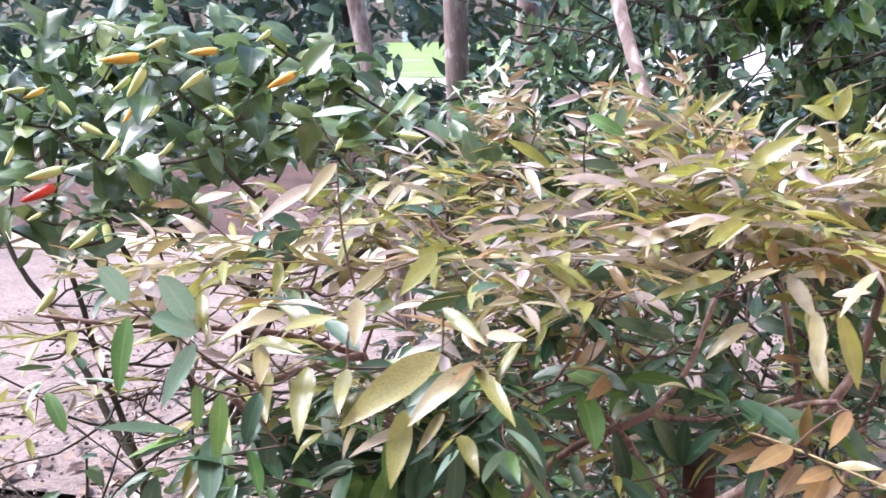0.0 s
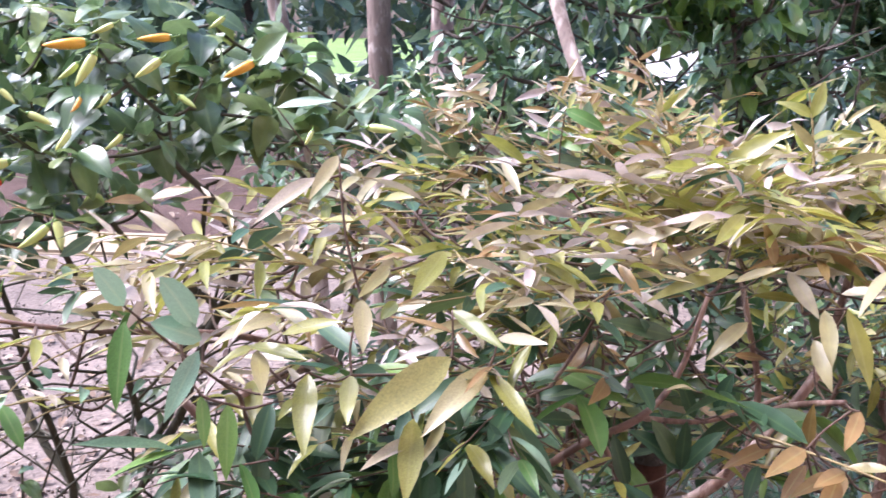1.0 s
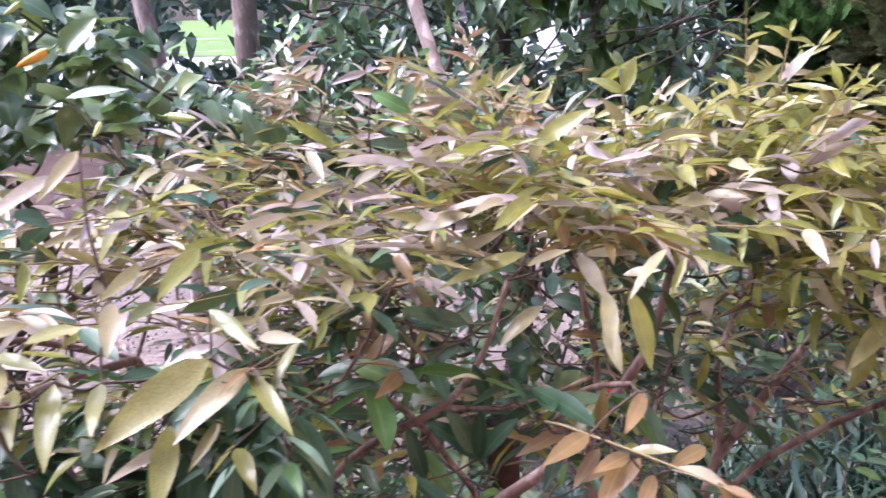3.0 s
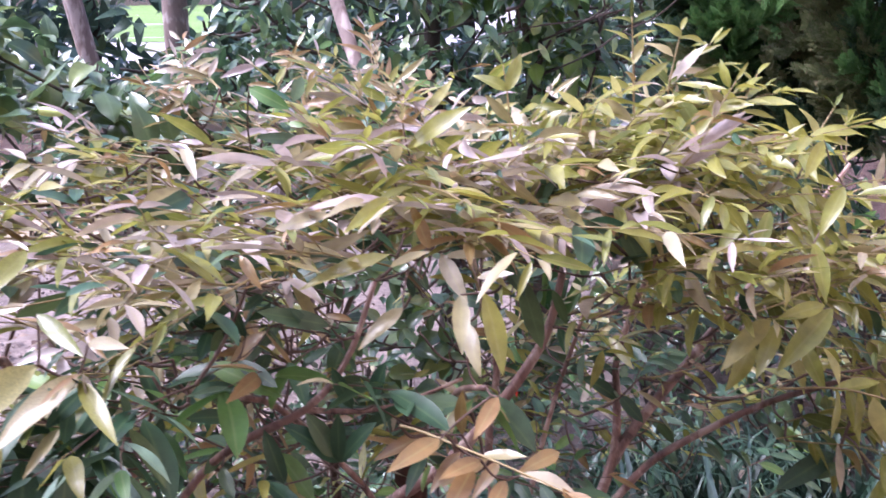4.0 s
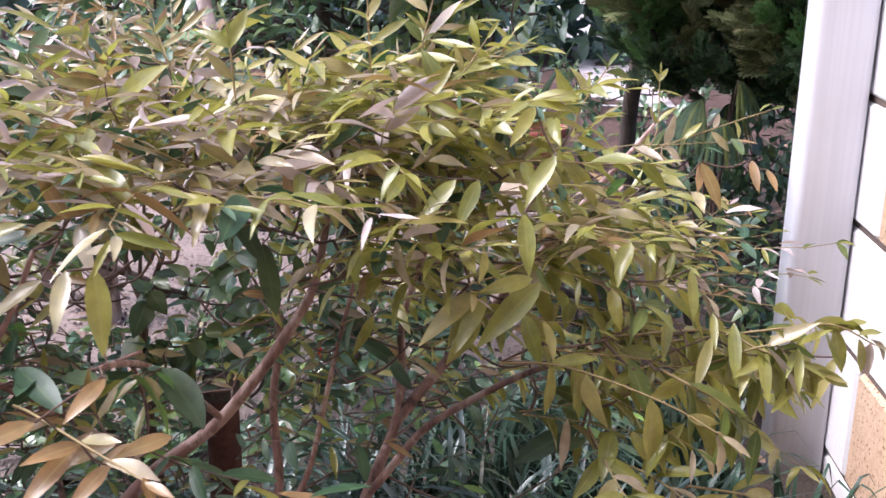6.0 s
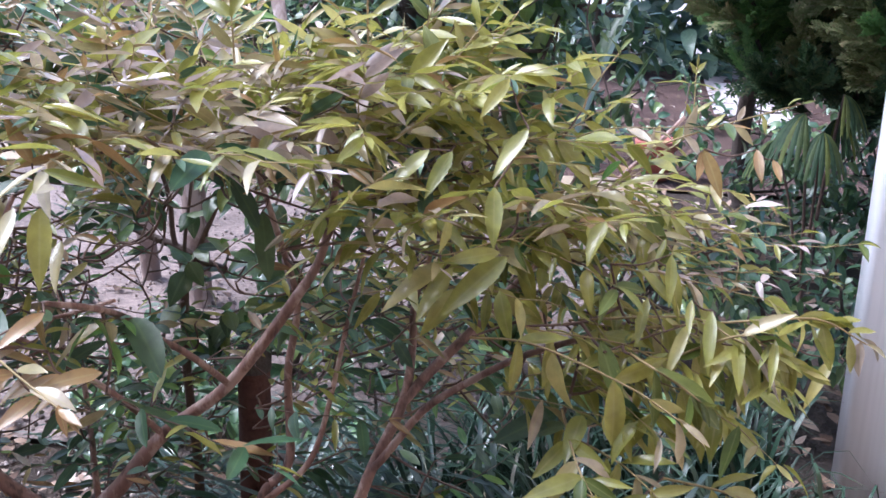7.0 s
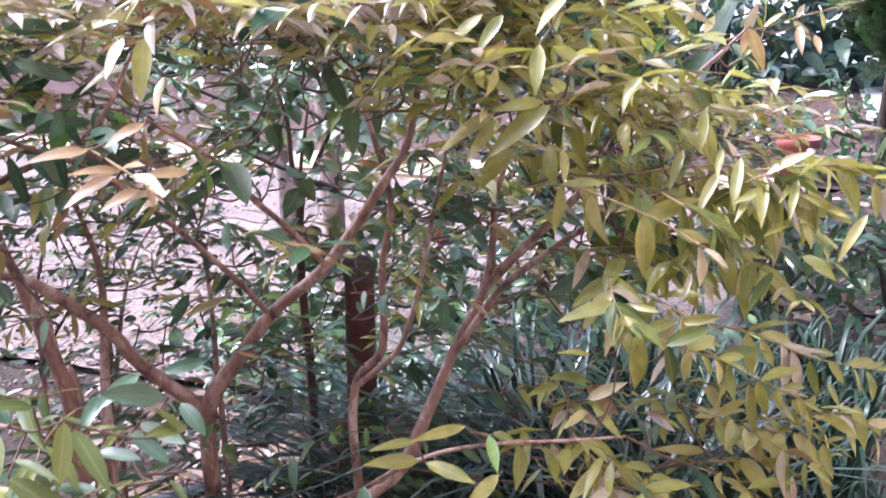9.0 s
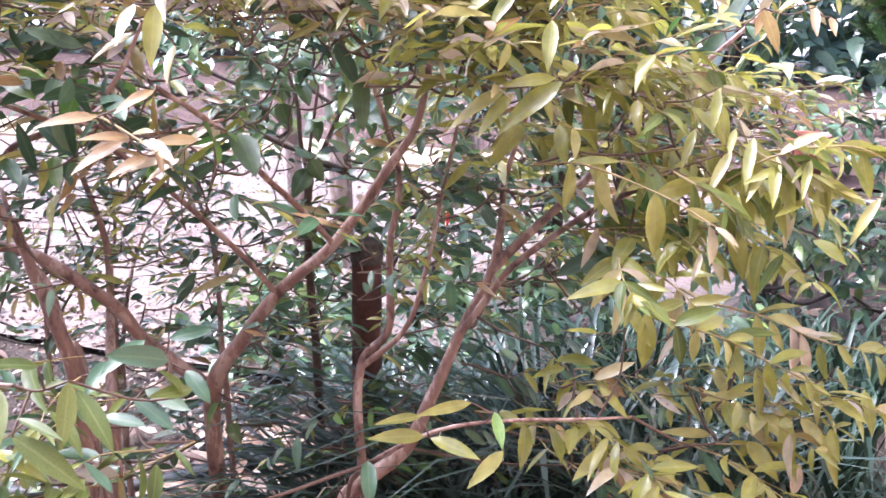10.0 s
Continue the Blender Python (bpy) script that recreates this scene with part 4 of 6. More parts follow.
    leaf_at((0.040, 0.581, 0.808), (0.77, -0.59, 0.25), (-0.11, -0.77, 0.73), 0.042, 0, 0)
    leaf_at((0.004, 0.583, 0.800), (0.70, -0.52, 0.49), (-0.08, -0.77, 0.74), 0.038, 0, 0)
    leaf_at((-0.061, 0.592, 0.823), (0.47, -0.73, -0.50), (-0.01, -0.78, 0.72), 0.036, 6, 0)
    leaf_at((-0.072, 0.592, 0.823), (0.84, -0.41, 0.36), (0.01, -0.78, 0.72), 0.046, 6, 0)
    leaf_at((-0.144, 0.549, 0.697), (0.56, -0.68, -0.46), (0.08, -0.74, 0.85), 0.043, 6, 5)
    leaf_at((-0.104, 0.542, 0.674), (0.47, -0.86, -0.21), (0.04, -0.73, 0.88), 0.029, 6, 2)
    leaf_at((0.003, 0.747, 0.852), (0.73, -0.33, 0.60), (-0.06, -0.79, 0.66), 0.067, 6, 1)
    leaf_at((-0.039, 0.749, 0.852), (-0.54, -0.49, 0.69), (-0.03, -0.79, 0.66), 0.036, 6, 0)
    leaf_at((-0.123, 0.753, 0.899), (0.86, -0.37, -0.35), (0.05, -0.80, 0.62), 0.040, 8, 5)
    leaf_at((-0.357, 0.707, 0.901), (0.97, -0.08, 0.21), (0.26, -0.75, 0.62), 0.053, 0, 4)
    leaf_at((-0.455, 0.657, 0.829), (-0.46, -0.87, 0.17), (0.34, -0.71, 0.68), 0.036, 6, 3)
    leaf_at((-0.450, 0.659, 0.830), (0.94, -0.08, 0.34), (0.34, -0.71, 0.68), 0.040, 6, 3)
    leaf_at((-0.001, 0.750, 0.874), (0.08, -0.78, 0.62), (-0.06, -0.79, 0.64), 0.025, 6, 0)
    leaf_at((-0.144, 0.740, 0.817), (0.30, -0.89, -0.34), (0.07, -0.78, 0.70), 0.024, 6, 3)
    leaf_at((0.283, 0.698, 0.731), (-0.71, -0.54, -0.46), (-0.01, -0.75, 0.82), 0.062, 6, 1)
    leaf_at((0.289, 0.697, 0.728), (-0.44, -0.66, -0.60), (-0.01, -0.75, 0.82), 0.052, 6, 1)
    leaf_at((0.329, 0.699, 0.739), (-0.68, -0.49, -0.55), (-0.05, -0.76, 0.81), 0.070, 6, 1)
    leaf_at((0.323, 0.700, 0.741), (-0.88, -0.47, -0.07), (-0.05, -0.76, 0.81), 0.046, 6, 1)
    leaf_at((0.315, 0.714, 0.786), (0.10, -0.67, -0.73), (-0.04, -0.77, 0.76), 0.050, 6, 1)
    leaf_at((0.337, 0.723, 0.828), (-0.50, -0.57, -0.65), (-0.06, -0.78, 0.72), 0.048, 6, 1)
    leaf_at((0.265, 0.721, 0.809), (-0.58, -0.60, -0.56), (0.01, -0.78, 0.74), 0.049, 6, 1)
    leaf_at((0.282, 0.721, 0.809), (-0.35, -0.66, -0.66), (-0.01, -0.78, 0.74), 0.044, 6, 1)
    leaf_at((0.321, 0.731, 0.862), (-0.46, -0.64, -0.62), (-0.05, -0.79, 0.69), 0.039, 6, 1)
    leaf_at((0.205, 0.730, 0.866), (-0.56, -0.79, 0.26), (0.07, -0.79, 0.68), 0.028, 6, 0)
    leaf_at((0.228, 0.727, 0.841), (-0.70, -0.66, 0.27), (0.05, -0.78, 0.71), 0.031, 0, 1)
    leaf_at((0.096, 0.825, 0.723), (0.27, -0.55, -0.79), (0.15, -0.75, 0.78), 0.066, 6, 2)
    leaf_at((0.068, 0.827, 0.750), (0.64, -0.45, -0.62), (0.17, -0.75, 0.76), 0.055, 6, 2)
    leaf_at((0.115, 0.840, 0.763), (-0.09, -0.82, -0.57), (0.13, -0.76, 0.75), 0.033, 6, 2)
    leaf_at((0.124, 0.827, 0.713), (0.30, -0.74, -0.60), (0.13, -0.75, 0.79), 0.038, 6, 2)
    leaf_at((0.368, 0.782, 0.581), (-0.85, -0.45, -0.29), (-0.08, -0.71, 0.90), 0.065, 6, 2)
    leaf_at((0.349, 0.774, 0.562), (0.66, -0.42, 0.63), (-0.06, -0.71, 0.92), 0.035, 6, 2)
    leaf_at((0.251, 0.863, 0.804), (0.75, -0.56, -0.34), (0.02, -0.78, 0.71), 0.036, 8, 2)
    leaf_at((0.387, 0.848, 0.765), (0.41, -0.54, 0.73), (-0.10, -0.77, 0.75), 0.030, 8, 5)
    leaf_at((0.168, 0.860, 0.819), (0.28, -0.67, -0.69), (0.09, -0.78, 0.70), 0.038, 6, 2)
    leaf_at((0.422, 0.845, 0.773), (0.04, -0.67, 0.74), (-0.12, -0.77, 0.74), 0.027, 7, 5)
    leaf_at((0.169, 0.847, 0.760), (0.35, -0.80, -0.49), (0.09, -0.77, 0.75), 0.030, 6, 2)
    leaf_at((0.446, 0.755, 0.733), (0.02, -0.74, -0.67), (-0.16, -0.75, 0.79), 0.045, 0, 1)
    leaf_at((0.462, 0.734, 0.686), (-0.32, -0.67, -0.67), (-0.17, -0.73, 0.84), 0.048, 0, 1)
    leaf_at((0.506, 0.720, 0.679), (-0.83, -0.47, -0.29), (-0.21, -0.71, 0.84), 0.040, 0, 1)
    leaf_at((0.431, 0.746, 0.700), (-0.17, -0.73, -0.66), (-0.14, -0.74, 0.82), 0.043, 0, 1)
    leaf_at((0.478, 0.735, 0.698), (-0.04, -0.72, -0.70), (-0.19, -0.73, 0.82), 0.052, 0, 1)
    leaf_at((0.497, 0.725, 0.686), (0.04, -0.75, -0.66), (-0.20, -0.72, 0.84), 0.050, 0, 1)
    leaf_at((0.463, 0.741, 0.703), (-0.06, -0.86, -0.50), (-0.17, -0.73, 0.82), 0.035, 0, 1)
    leaf_at((0.396, 0.751, 0.697), (-0.63, -0.74, -0.25), (-0.11, -0.74, 0.83), 0.030, 5, 1)
    leaf_at((0.449, 0.728, 0.664), (-0.78, -0.47, -0.41), (-0.16, -0.72, 0.86), 0.051, 5, 1)
    leaf_at((0.491, 0.722, 0.673), (-0.38, -0.78, -0.49), (-0.20, -0.72, 0.85), 0.036, 0, 1)
    leaf_at((0.523, 0.717, 0.686), (-0.10, -0.79, -0.61), (-0.23, -0.71, 0.84), 0.041, 5, 1)
    leaf_at((0.524, 0.718, 0.689), (0.45, -0.61, 0.65), (-0.23, -0.71, 0.83), 0.032, 0, 1)
    leaf_at((0.523, 0.719, 0.690), (-0.74, -0.43, 0.51), (-0.23, -0.71, 0.83), 0.027, 0, 1)
    leaf_at((0.521, 0.717, 0.683), (-0.40, -0.84, -0.37), (-0.22, -0.71, 0.84), 0.028, 0, 1)
    leaf_at((0.360, 0.741, 0.660), (0.02, -0.75, -0.66), (-0.08, -0.73, 0.86), 0.050, 0, 1)
    leaf_at((0.423, 0.738, 0.674), (-0.28, -0.73, -0.62), (-0.14, -0.73, 0.85), 0.044, 5, 1)
    leaf_at((0.328, 0.750, 0.675), (0.80, -0.59, 0.13), (-0.05, -0.74, 0.85), 0.039, 5, 1)
    leaf_at((0.383, 0.739, 0.662), (-0.32, -0.81, -0.49), (-0.10, -0.73, 0.86), 0.036, 5, 1)
    leaf_at((0.076, 0.508, 0.741), (-0.35, -0.90, -0.27), (0.24, -0.70, 0.86), 0.038, 6, 3)
    leaf_at((0.042, 0.486, 0.723), (-0.57, -0.82, 0.00), (0.28, -0.67, 0.89), 0.046, 6, 3)
    leaf_at((0.066, 0.489, 0.709), (-0.57, -0.81, 0.14), (0.25, -0.67, 0.90), 0.038, 6, 3)
    leaf_at((0.062, 0.486, 0.706), (-0.36, -0.88, -0.29), (0.26, -0.67, 0.91), 0.046, 6, 3)
    leaf_at((0.081, 0.488, 0.697), (-0.33, -0.92, -0.22), (0.23, -0.67, 0.92), 0.037, 6, 3)
    leaf_at((0.113, 0.504, 0.708), (-0.62, -0.78, 0.08), (0.20, -0.69, 0.90), 0.039, 6, 3)
    leaf_at((0.066, 0.490, 0.711), (0.88, -0.39, 0.28), (0.25, -0.67, 0.90), 0.030, 6, 0)
    leaf_at((0.067, 0.528, 0.800), (0.27, -0.61, -0.74), (0.25, -0.72, 0.79), 0.054, 6, 1)
    leaf_at((0.053, 0.523, 0.800), (0.05, -0.79, -0.61), (0.27, -0.71, 0.79), 0.041, 6, 0)
    leaf_at((0.063, 0.529, 0.809), (0.81, -0.49, 0.32), (0.26, -0.72, 0.78), 0.026, 6, 0)
    leaf_at((0.256, 0.877, 0.888), (0.80, -0.07, -0.60), (0.02, -0.79, 0.64), 0.031, 6, 0)
    leaf_at((0.464, 1.155, 0.808), (0.98, -0.20, -0.06), (0.00, -0.15, 1.00), 0.036, 0, 1)
    leaf_at((0.464, 1.155, 0.808), (-0.99, 0.13, 0.05), (0.00, -0.15, 1.00), 0.040, 0, 1)
    leaf_at((0.157, 0.295, 0.612), (0.40, -0.70, -0.60), (0.48, -0.57, 0.84), 0.042, 6, 6)
    leaf_at((0.161, 0.296, 0.607), (0.77, -0.33, -0.54), (0.47, -0.57, 0.85), 0.044, 6, 6)
    leaf_at((0.143, 0.288, 0.621), (-0.19, -0.89, 0.41), (0.50, -0.56, 0.83), 0.033, 6, 6)
    leaf_at((0.140, 0.267, 0.589), (0.92, -0.02, -0.40), (0.50, -0.53, 0.87), 0.052, 6, 6)
    leaf_at((0.131, 0.272, 0.612), (0.45, -0.69, -0.56), (0.51, -0.54, 0.84), 0.039, 6, 6)
    leaf_at((0.140, 0.272, 0.597), (0.99, -0.10, -0.10), (0.50, -0.54, 0.86), 0.033, 0, 6)
    leaf_at((0.209, 0.328, 0.598), (-0.07, -0.59, 0.80), (0.41, -0.61, 0.86), 0.030, 6, 6)
    leaf_at((0.211, 0.331, 0.601), (-0.24, -0.94, 0.24), (0.41, -0.61, 0.86), 0.031, 6, 6)
    leaf_at((0.198, 0.329, 0.617), (-0.39, -0.83, 0.41), (0.43, -0.61, 0.84), 0.038, 6, 2)
    leaf_at((0.173, 0.281, 0.563), (0.20, -0.98, 0.08), (0.46, -0.55, 0.91), 0.026, 6, 6)
    leaf_at((0.119, 0.417, 0.588), (-0.21, -0.96, -0.21), (0.44, -0.61, 0.82), 0.040, 6, 2)
    leaf_at((0.144, 0.425, 0.567), (0.83, -0.45, -0.32), (0.42, -0.62, 0.84), 0.032, 6, 2)
    leaf_at((0.124, 0.406, 0.558), (0.98, -0.11, -0.19), (0.44, -0.60, 0.85), 0.038, 6, 2)
    leaf_at((0.119, 0.400, 0.553), (0.94, -0.19, -0.28), (0.44, -0.59, 0.86), 0.038, 6, 2)
    leaf_at((0.102, 0.399, 0.577), (0.10, -0.96, -0.26), (0.46, -0.59, 0.83), 0.031, 6, 2)
    leaf_at((0.132, 0.426, 0.588), (0.95, 0.03, 0.32), (0.43, -0.62, 0.82), 0.035, 6, 2)
    leaf_at((0.105, 0.384, 0.544), (1.00, 0.00, 0.09), (0.46, -0.57, 0.87), 0.034, 6, 2)
    leaf_at((0.225, 0.540, 0.461), (0.40, -0.80, -0.46), (0.29, -0.65, 0.91), 0.037, 6, 2)
    leaf_at((0.267, 0.565, 0.476), (0.97, -0.23, -0.07), (0.25, -0.68, 0.90), 0.046, 6, 1)
    leaf_at((0.262, 0.564, 0.477), (-0.68, -0.70, 0.20), (0.25, -0.68, 0.89), 0.047, 6, 1)
    leaf_at((0.322, 0.579, 0.468), (-0.38, -0.85, -0.36), (0.20, -0.69, 0.90), 0.044, 6, 1)
    leaf_at((0.311, 0.589, 0.495), (0.45, -0.77, -0.45), (0.21, -0.70, 0.88), 0.035, 6, 5)
    leaf_at((0.293, 0.586, 0.501), (-0.67, -0.74, 0.00), (0.22, -0.70, 0.87), 0.048, 0, 1)
    leaf_at((0.258, 0.569, 0.491), (-0.62, -0.77, 0.12), (0.26, -0.68, 0.88), 0.042, 0, 1)
    leaf_at((0.416, 0.908, 0.419), (-0.08, -0.40, -0.91), (0.08, -0.74, 0.84), 0.026, 7, 4)
    leaf_at((0.469, 0.871, 0.792), (0.40, -0.46, -0.79), (0.05, -0.80, 0.59), 0.047, 6, 3)
    leaf_at((0.512, 0.873, 0.794), (0.13, -0.68, -0.72), (0.01, -0.80, 0.59), 0.032, 6, 3)
    leaf_at((0.526, 0.873, 0.786), (0.24, -0.83, -0.51), (0.00, -0.80, 0.59), 0.026, 6, 3)
    leaf_at((0.468, 0.871, 0.790), (-0.07, -0.74, -0.67), (0.05, -0.80, 0.59), 0.030, 6, 3)
    leaf_at((0.478, 0.785, 0.658), (-0.02, -0.46, -0.89), (0.04, -0.78, 0.70), 0.059, 6, 1)
    leaf_at((0.509, 0.785, 0.650), (0.02, -0.48, -0.87), (0.02, -0.78, 0.71), 0.056, 0, 0)
    leaf_at((0.539, 0.787, 0.662), (-0.19, -0.49, -0.85), (-0.01, -0.79, 0.70), 0.049, 6, 1)
    leaf_at((0.449, 0.773, 0.718), (0.16, -0.48, -0.86), (0.07, -0.79, 0.65), 0.046, 0, 1)
    leaf_at((0.438, 0.778, 0.636), (0.04, -0.74, -0.67), (0.08, -0.78, 0.72), 0.028, 0, 1)
    leaf_at((0.407, 0.775, 0.640), (0.21, -0.57, -0.80), (0.10, -0.78, 0.72), 0.040, 0, 1)
    leaf_at((0.581, 0.803, 0.643), (-0.47, -0.47, -0.75), (-0.04, -0.78, 0.71), 0.051, 0, 1)
    leaf_at((0.394, 0.664, 0.583), (-0.07, -0.67, -0.74), (0.13, -0.75, 0.79), 0.042, 0, 0)
    leaf_at((0.400, 0.666, 0.586), (0.93, -0.34, 0.09), (0.12, -0.76, 0.79), 0.033, 0, 1)
    leaf_at((0.398, 0.661, 0.570), (0.57, -0.57, -0.59), (0.12, -0.75, 0.80), 0.040, 6, 1)
    leaf_at((0.395, 0.666, 0.587), (-0.84, -0.53, -0.14), (0.12, -0.75, 0.78), 0.053, 6, 1)
    leaf_at((0.434, 0.697, 0.539), (-0.39, -0.72, -0.57), (0.08, -0.75, 0.82), 0.035, 0, 0)
    leaf_at((0.495, 0.788, 0.484), (0.17, -0.63, -0.76), (0.03, -0.75, 0.83), 0.049, 0, 1)
    leaf_at((0.544, 0.786, 0.476), (0.18, -0.71, -0.68), (-0.01, -0.75, 0.84), 0.040, 0, 1)
    leaf_at((0.561, 0.791, 0.492), (0.41, -0.79, -0.45), (-0.03, -0.75, 0.83), 0.028, 0, 1)
    leaf_at((0.450, 0.772, 0.451), (0.91, -0.10, 0.39), (0.06, -0.73, 0.86), 0.050, 0, 1)
    leaf_at((0.481, 0.770, 0.440), (0.86, -0.41, -0.30), (0.04, -0.73, 0.87), 0.056, 0, 0)
    leaf_at((0.463, 0.762, 0.424), (-0.91, -0.40, 0.13), (0.05, -0.73, 0.88), 0.049, 0, 1)
    leaf_at((0.557, 0.769, 0.437), (0.30, -0.68, -0.68), (-0.02, -0.73, 0.87), 0.049, 0, 1)
    leaf_at((0.520, 0.769, 0.436), (0.39, -0.64, -0.66), (0.01, -0.73, 0.87), 0.050, 0, 1)
    leaf_at((0.372, 0.669, 0.491), (-0.50, -0.82, -0.28), (0.14, -0.72, 0.86), 0.029, 6, 0)
    leaf_at((0.376, 0.672, 0.495), (0.73, -0.52, -0.44), (0.14, -0.73, 0.86), 0.040, 0, 1)
    leaf_at((0.371, 0.672, 0.499), (0.83, -0.05, 0.55), (0.14, -0.73, 0.85), 0.040, 6, 0)
    leaf_at((0.585, 0.785, 0.477), (0.24, -0.70, -0.67), (-0.05, -0.74, 0.84), 0.043, 6, 1)
    leaf_at((0.439, 0.703, 0.553), (0.94, -0.35, 0.03), (0.08, -0.75, 0.80), 0.039, 6, 1)
    leaf_at((0.378, 0.649, 0.548), (-0.76, -0.59, 0.26), (0.14, -0.74, 0.82), 0.031, 0, 1)
    leaf_at((0.438, 0.783, 0.660), (0.41, -0.52, -0.75), (0.08, -0.78, 0.70), 0.040, 6, 0)
    leaf_at((0.473, 0.790, 0.686), (0.34, -0.61, -0.71), (0.05, -0.79, 0.68), 0.031, 6, 1)

    def sprig(points, pairs, size, mats, hang=0.0, spread=52, first=0.25):
        """A shoot along a drawn line, with opposite pairs of leaves that shrink towards its tip."""
        p = bend(points, 8)
        shoots.add(*tube_arrays(p, [0.0011, 0.0006], 6))
        frame_wood.join(twigs, p[0], 0.0012)
        for v in np.linspace(first, 1, pairs):
            k = min(int(v * (len(p) - 1)), len(p) - 2)
            t = unit(p[k + 1] - p[k])
            out = unit(np.cross(t, (0.25, -1.0, 0.35)))
            mat = random.choices(range(len(mats)), mats)[0]
            for sgn in (-1, 1):
                if random.random() < 0.15:
                    continue
                a = radians(spread + rnd(-24, 22))
                d = math.cos(a) * t + math.sin(a) * sgn * out + np.array([0, 0, -hang * rnd(0.8, 1.3)]) + 0.3 * in_ball()
                lv.put(p[k] + 0.003 * in_ball(), d, np.array([0.1, -0.5, 0.8]) + 0.8 * in_ball(), size * (1.1 - 0.5 * v) * rnd(0.7, 1.2), random.randrange(11, 15), mat)
        lv.put(p[-1], p[-1] - p[-2] + 0.002 * in_ball(), np.array([0, -0.6, 0.8]) + 0.4 * in_ball(), 0.45 * size, None, mat)

    bronze, olive, orange = (5, 1, 0, 1), (0.8, 6, 0, 0.2, 0, 0, 1.5), (0.5, 0, 0, 6)
    # shoots that stand up out of the hump against the dark conifer
    sprig([(0.224, 0.875, 0.845), (0.228, 0.892, 0.887), (0.239, 0.909, 0.935)], 4, 0.046, olive)
    sprig([(0.247, 0.85, 0.845), (0.258, 0.855, 0.857), (0.283, 0.872, 0.893)], 3, 0.042, olive)
    sprig([(0.264, 0.855, 0.832), (0.273, 0.862, 0.843), (0.306, 0.893, 0.897)], 4, 0.044, olive)
    sprig([(0.364, 0.925, 0.812), (0.370, 0.930, 0.829), (0.393, 0.945, 0.862)], 3, 0.046, olive)
    sprig([(0.436, 1.115, 0.734), (0.467, 1.134, 0.760), (0.470, 1.150, 0.826)], 3, 0.034, olive)
    sprig([(0.415, 0.997, 0.760), (0.473, 1.005, 0.783), (0.565, 1.036, 0.809)], 6, 0.034, olive, 0.15)
    sprig([(0.190, 0.83, 0.865), (0.188, 0.835, 0.91), (0.186, 0.84, 0.95)], 4, 0.040, olive)
    sprig([(0.085, 0.80, 0.85), (0.082, 0.805, 0.885), (0.078, 0.81, 0.912)], 3, 0.042, olive)
    # arching shoots with hanging leaves towards the downpipe
    sprig([(0.372, 0.758, 0.672), (0.461, 0.737, 0.690), (0.494, 0.720, 0.683), (0.520, 0.713, 0.676)], 7, 0.062, olive, 0.9)
    sprig([(0.431, 0.745, 0.676), (0.523, 0.745, 0.691), (0.560, 0.753, 0.691), (0.593, 0.754, 0.675)], 8, 0.054, olive, 0.8)
    sprig([(0.407, 0.784, 0.611), (0.491, 0.716, 0.685), (0.516, 0.720, 0.680), (0.542, 0.720, 0.664)], 7, 0.052, olive, 0.9)
    sprig([(0.421, 0.699, 0.672), (0.455, 0.681, 0.660), (0.472, 0.681, 0.648)], 4, 0.054, olive, 0.7)
    sprig([(0.300, 0.72, 0.665), (0.350, 0.70, 0.672), (0.420, 0.68, 0.655), (0.460, 0.66, 0.640)], 5, 0.058, olive, 0.7)
    sprig([(0.372, 0.734, 0.606), (0.390, 0.669, 0.592), (0.411, 0.627, 0.581)], 5, 0.050, olive, 0.3)
    sprig([(0.396, 0.721, 0.584), (0.424, 0.694, 0.583), (0.454, 0.674, 0.567)], 5, 0.048, olive, 0.3)
    sprig([(0.454, 0.735, 0.556), (0.503, 0.741, 0.546), (0.543, 0.744, 0.531), (0.595, 0.752, 0.523)], 8, 0.044, olive, 0.45)
    sprig([(0.394, 0.665, 0.575), (0.437, 0.649, 0.565), (0.479, 0.654, 0.553)], 6, 0.044, olive, 0.4)
    sprig([(0.450, 0.72, 0.540), (0.490, 0.70, 0.530), (0.540, 0.70, 0.510)], 6, 0.042, olive, 0.4)
    # the orange sprig before the green leaves
    sprig([(0.016, 0.516, 0.718), (0.032, 0.506, 0.718), (0.078, 0.474, 0.714), (0.118, 0.452, 0.706)], 2, 0.040, orange, 0.1, 34, 0.75)

    lv.build(s, 300, near, label="", rest_label="bronze, olive and green lance-shaped leaves")
    ob = new("twig_mass", twigs.mesh("twig_mass", [M_TWIG]))
    ob.parent, ob.matrix_basis = s, inv
    tagged(ob, "thin brown leaf-bearing twigs", kind="stuff")
    ob = new("shoot_mass", shoots.mesh("shoot_mass", [M_SHOOT]))
    ob.parent, ob.matrix_basis = s, inv
    tagged(ob, "pale yellow-green young shoots", kind="stuff")


main_shrub()


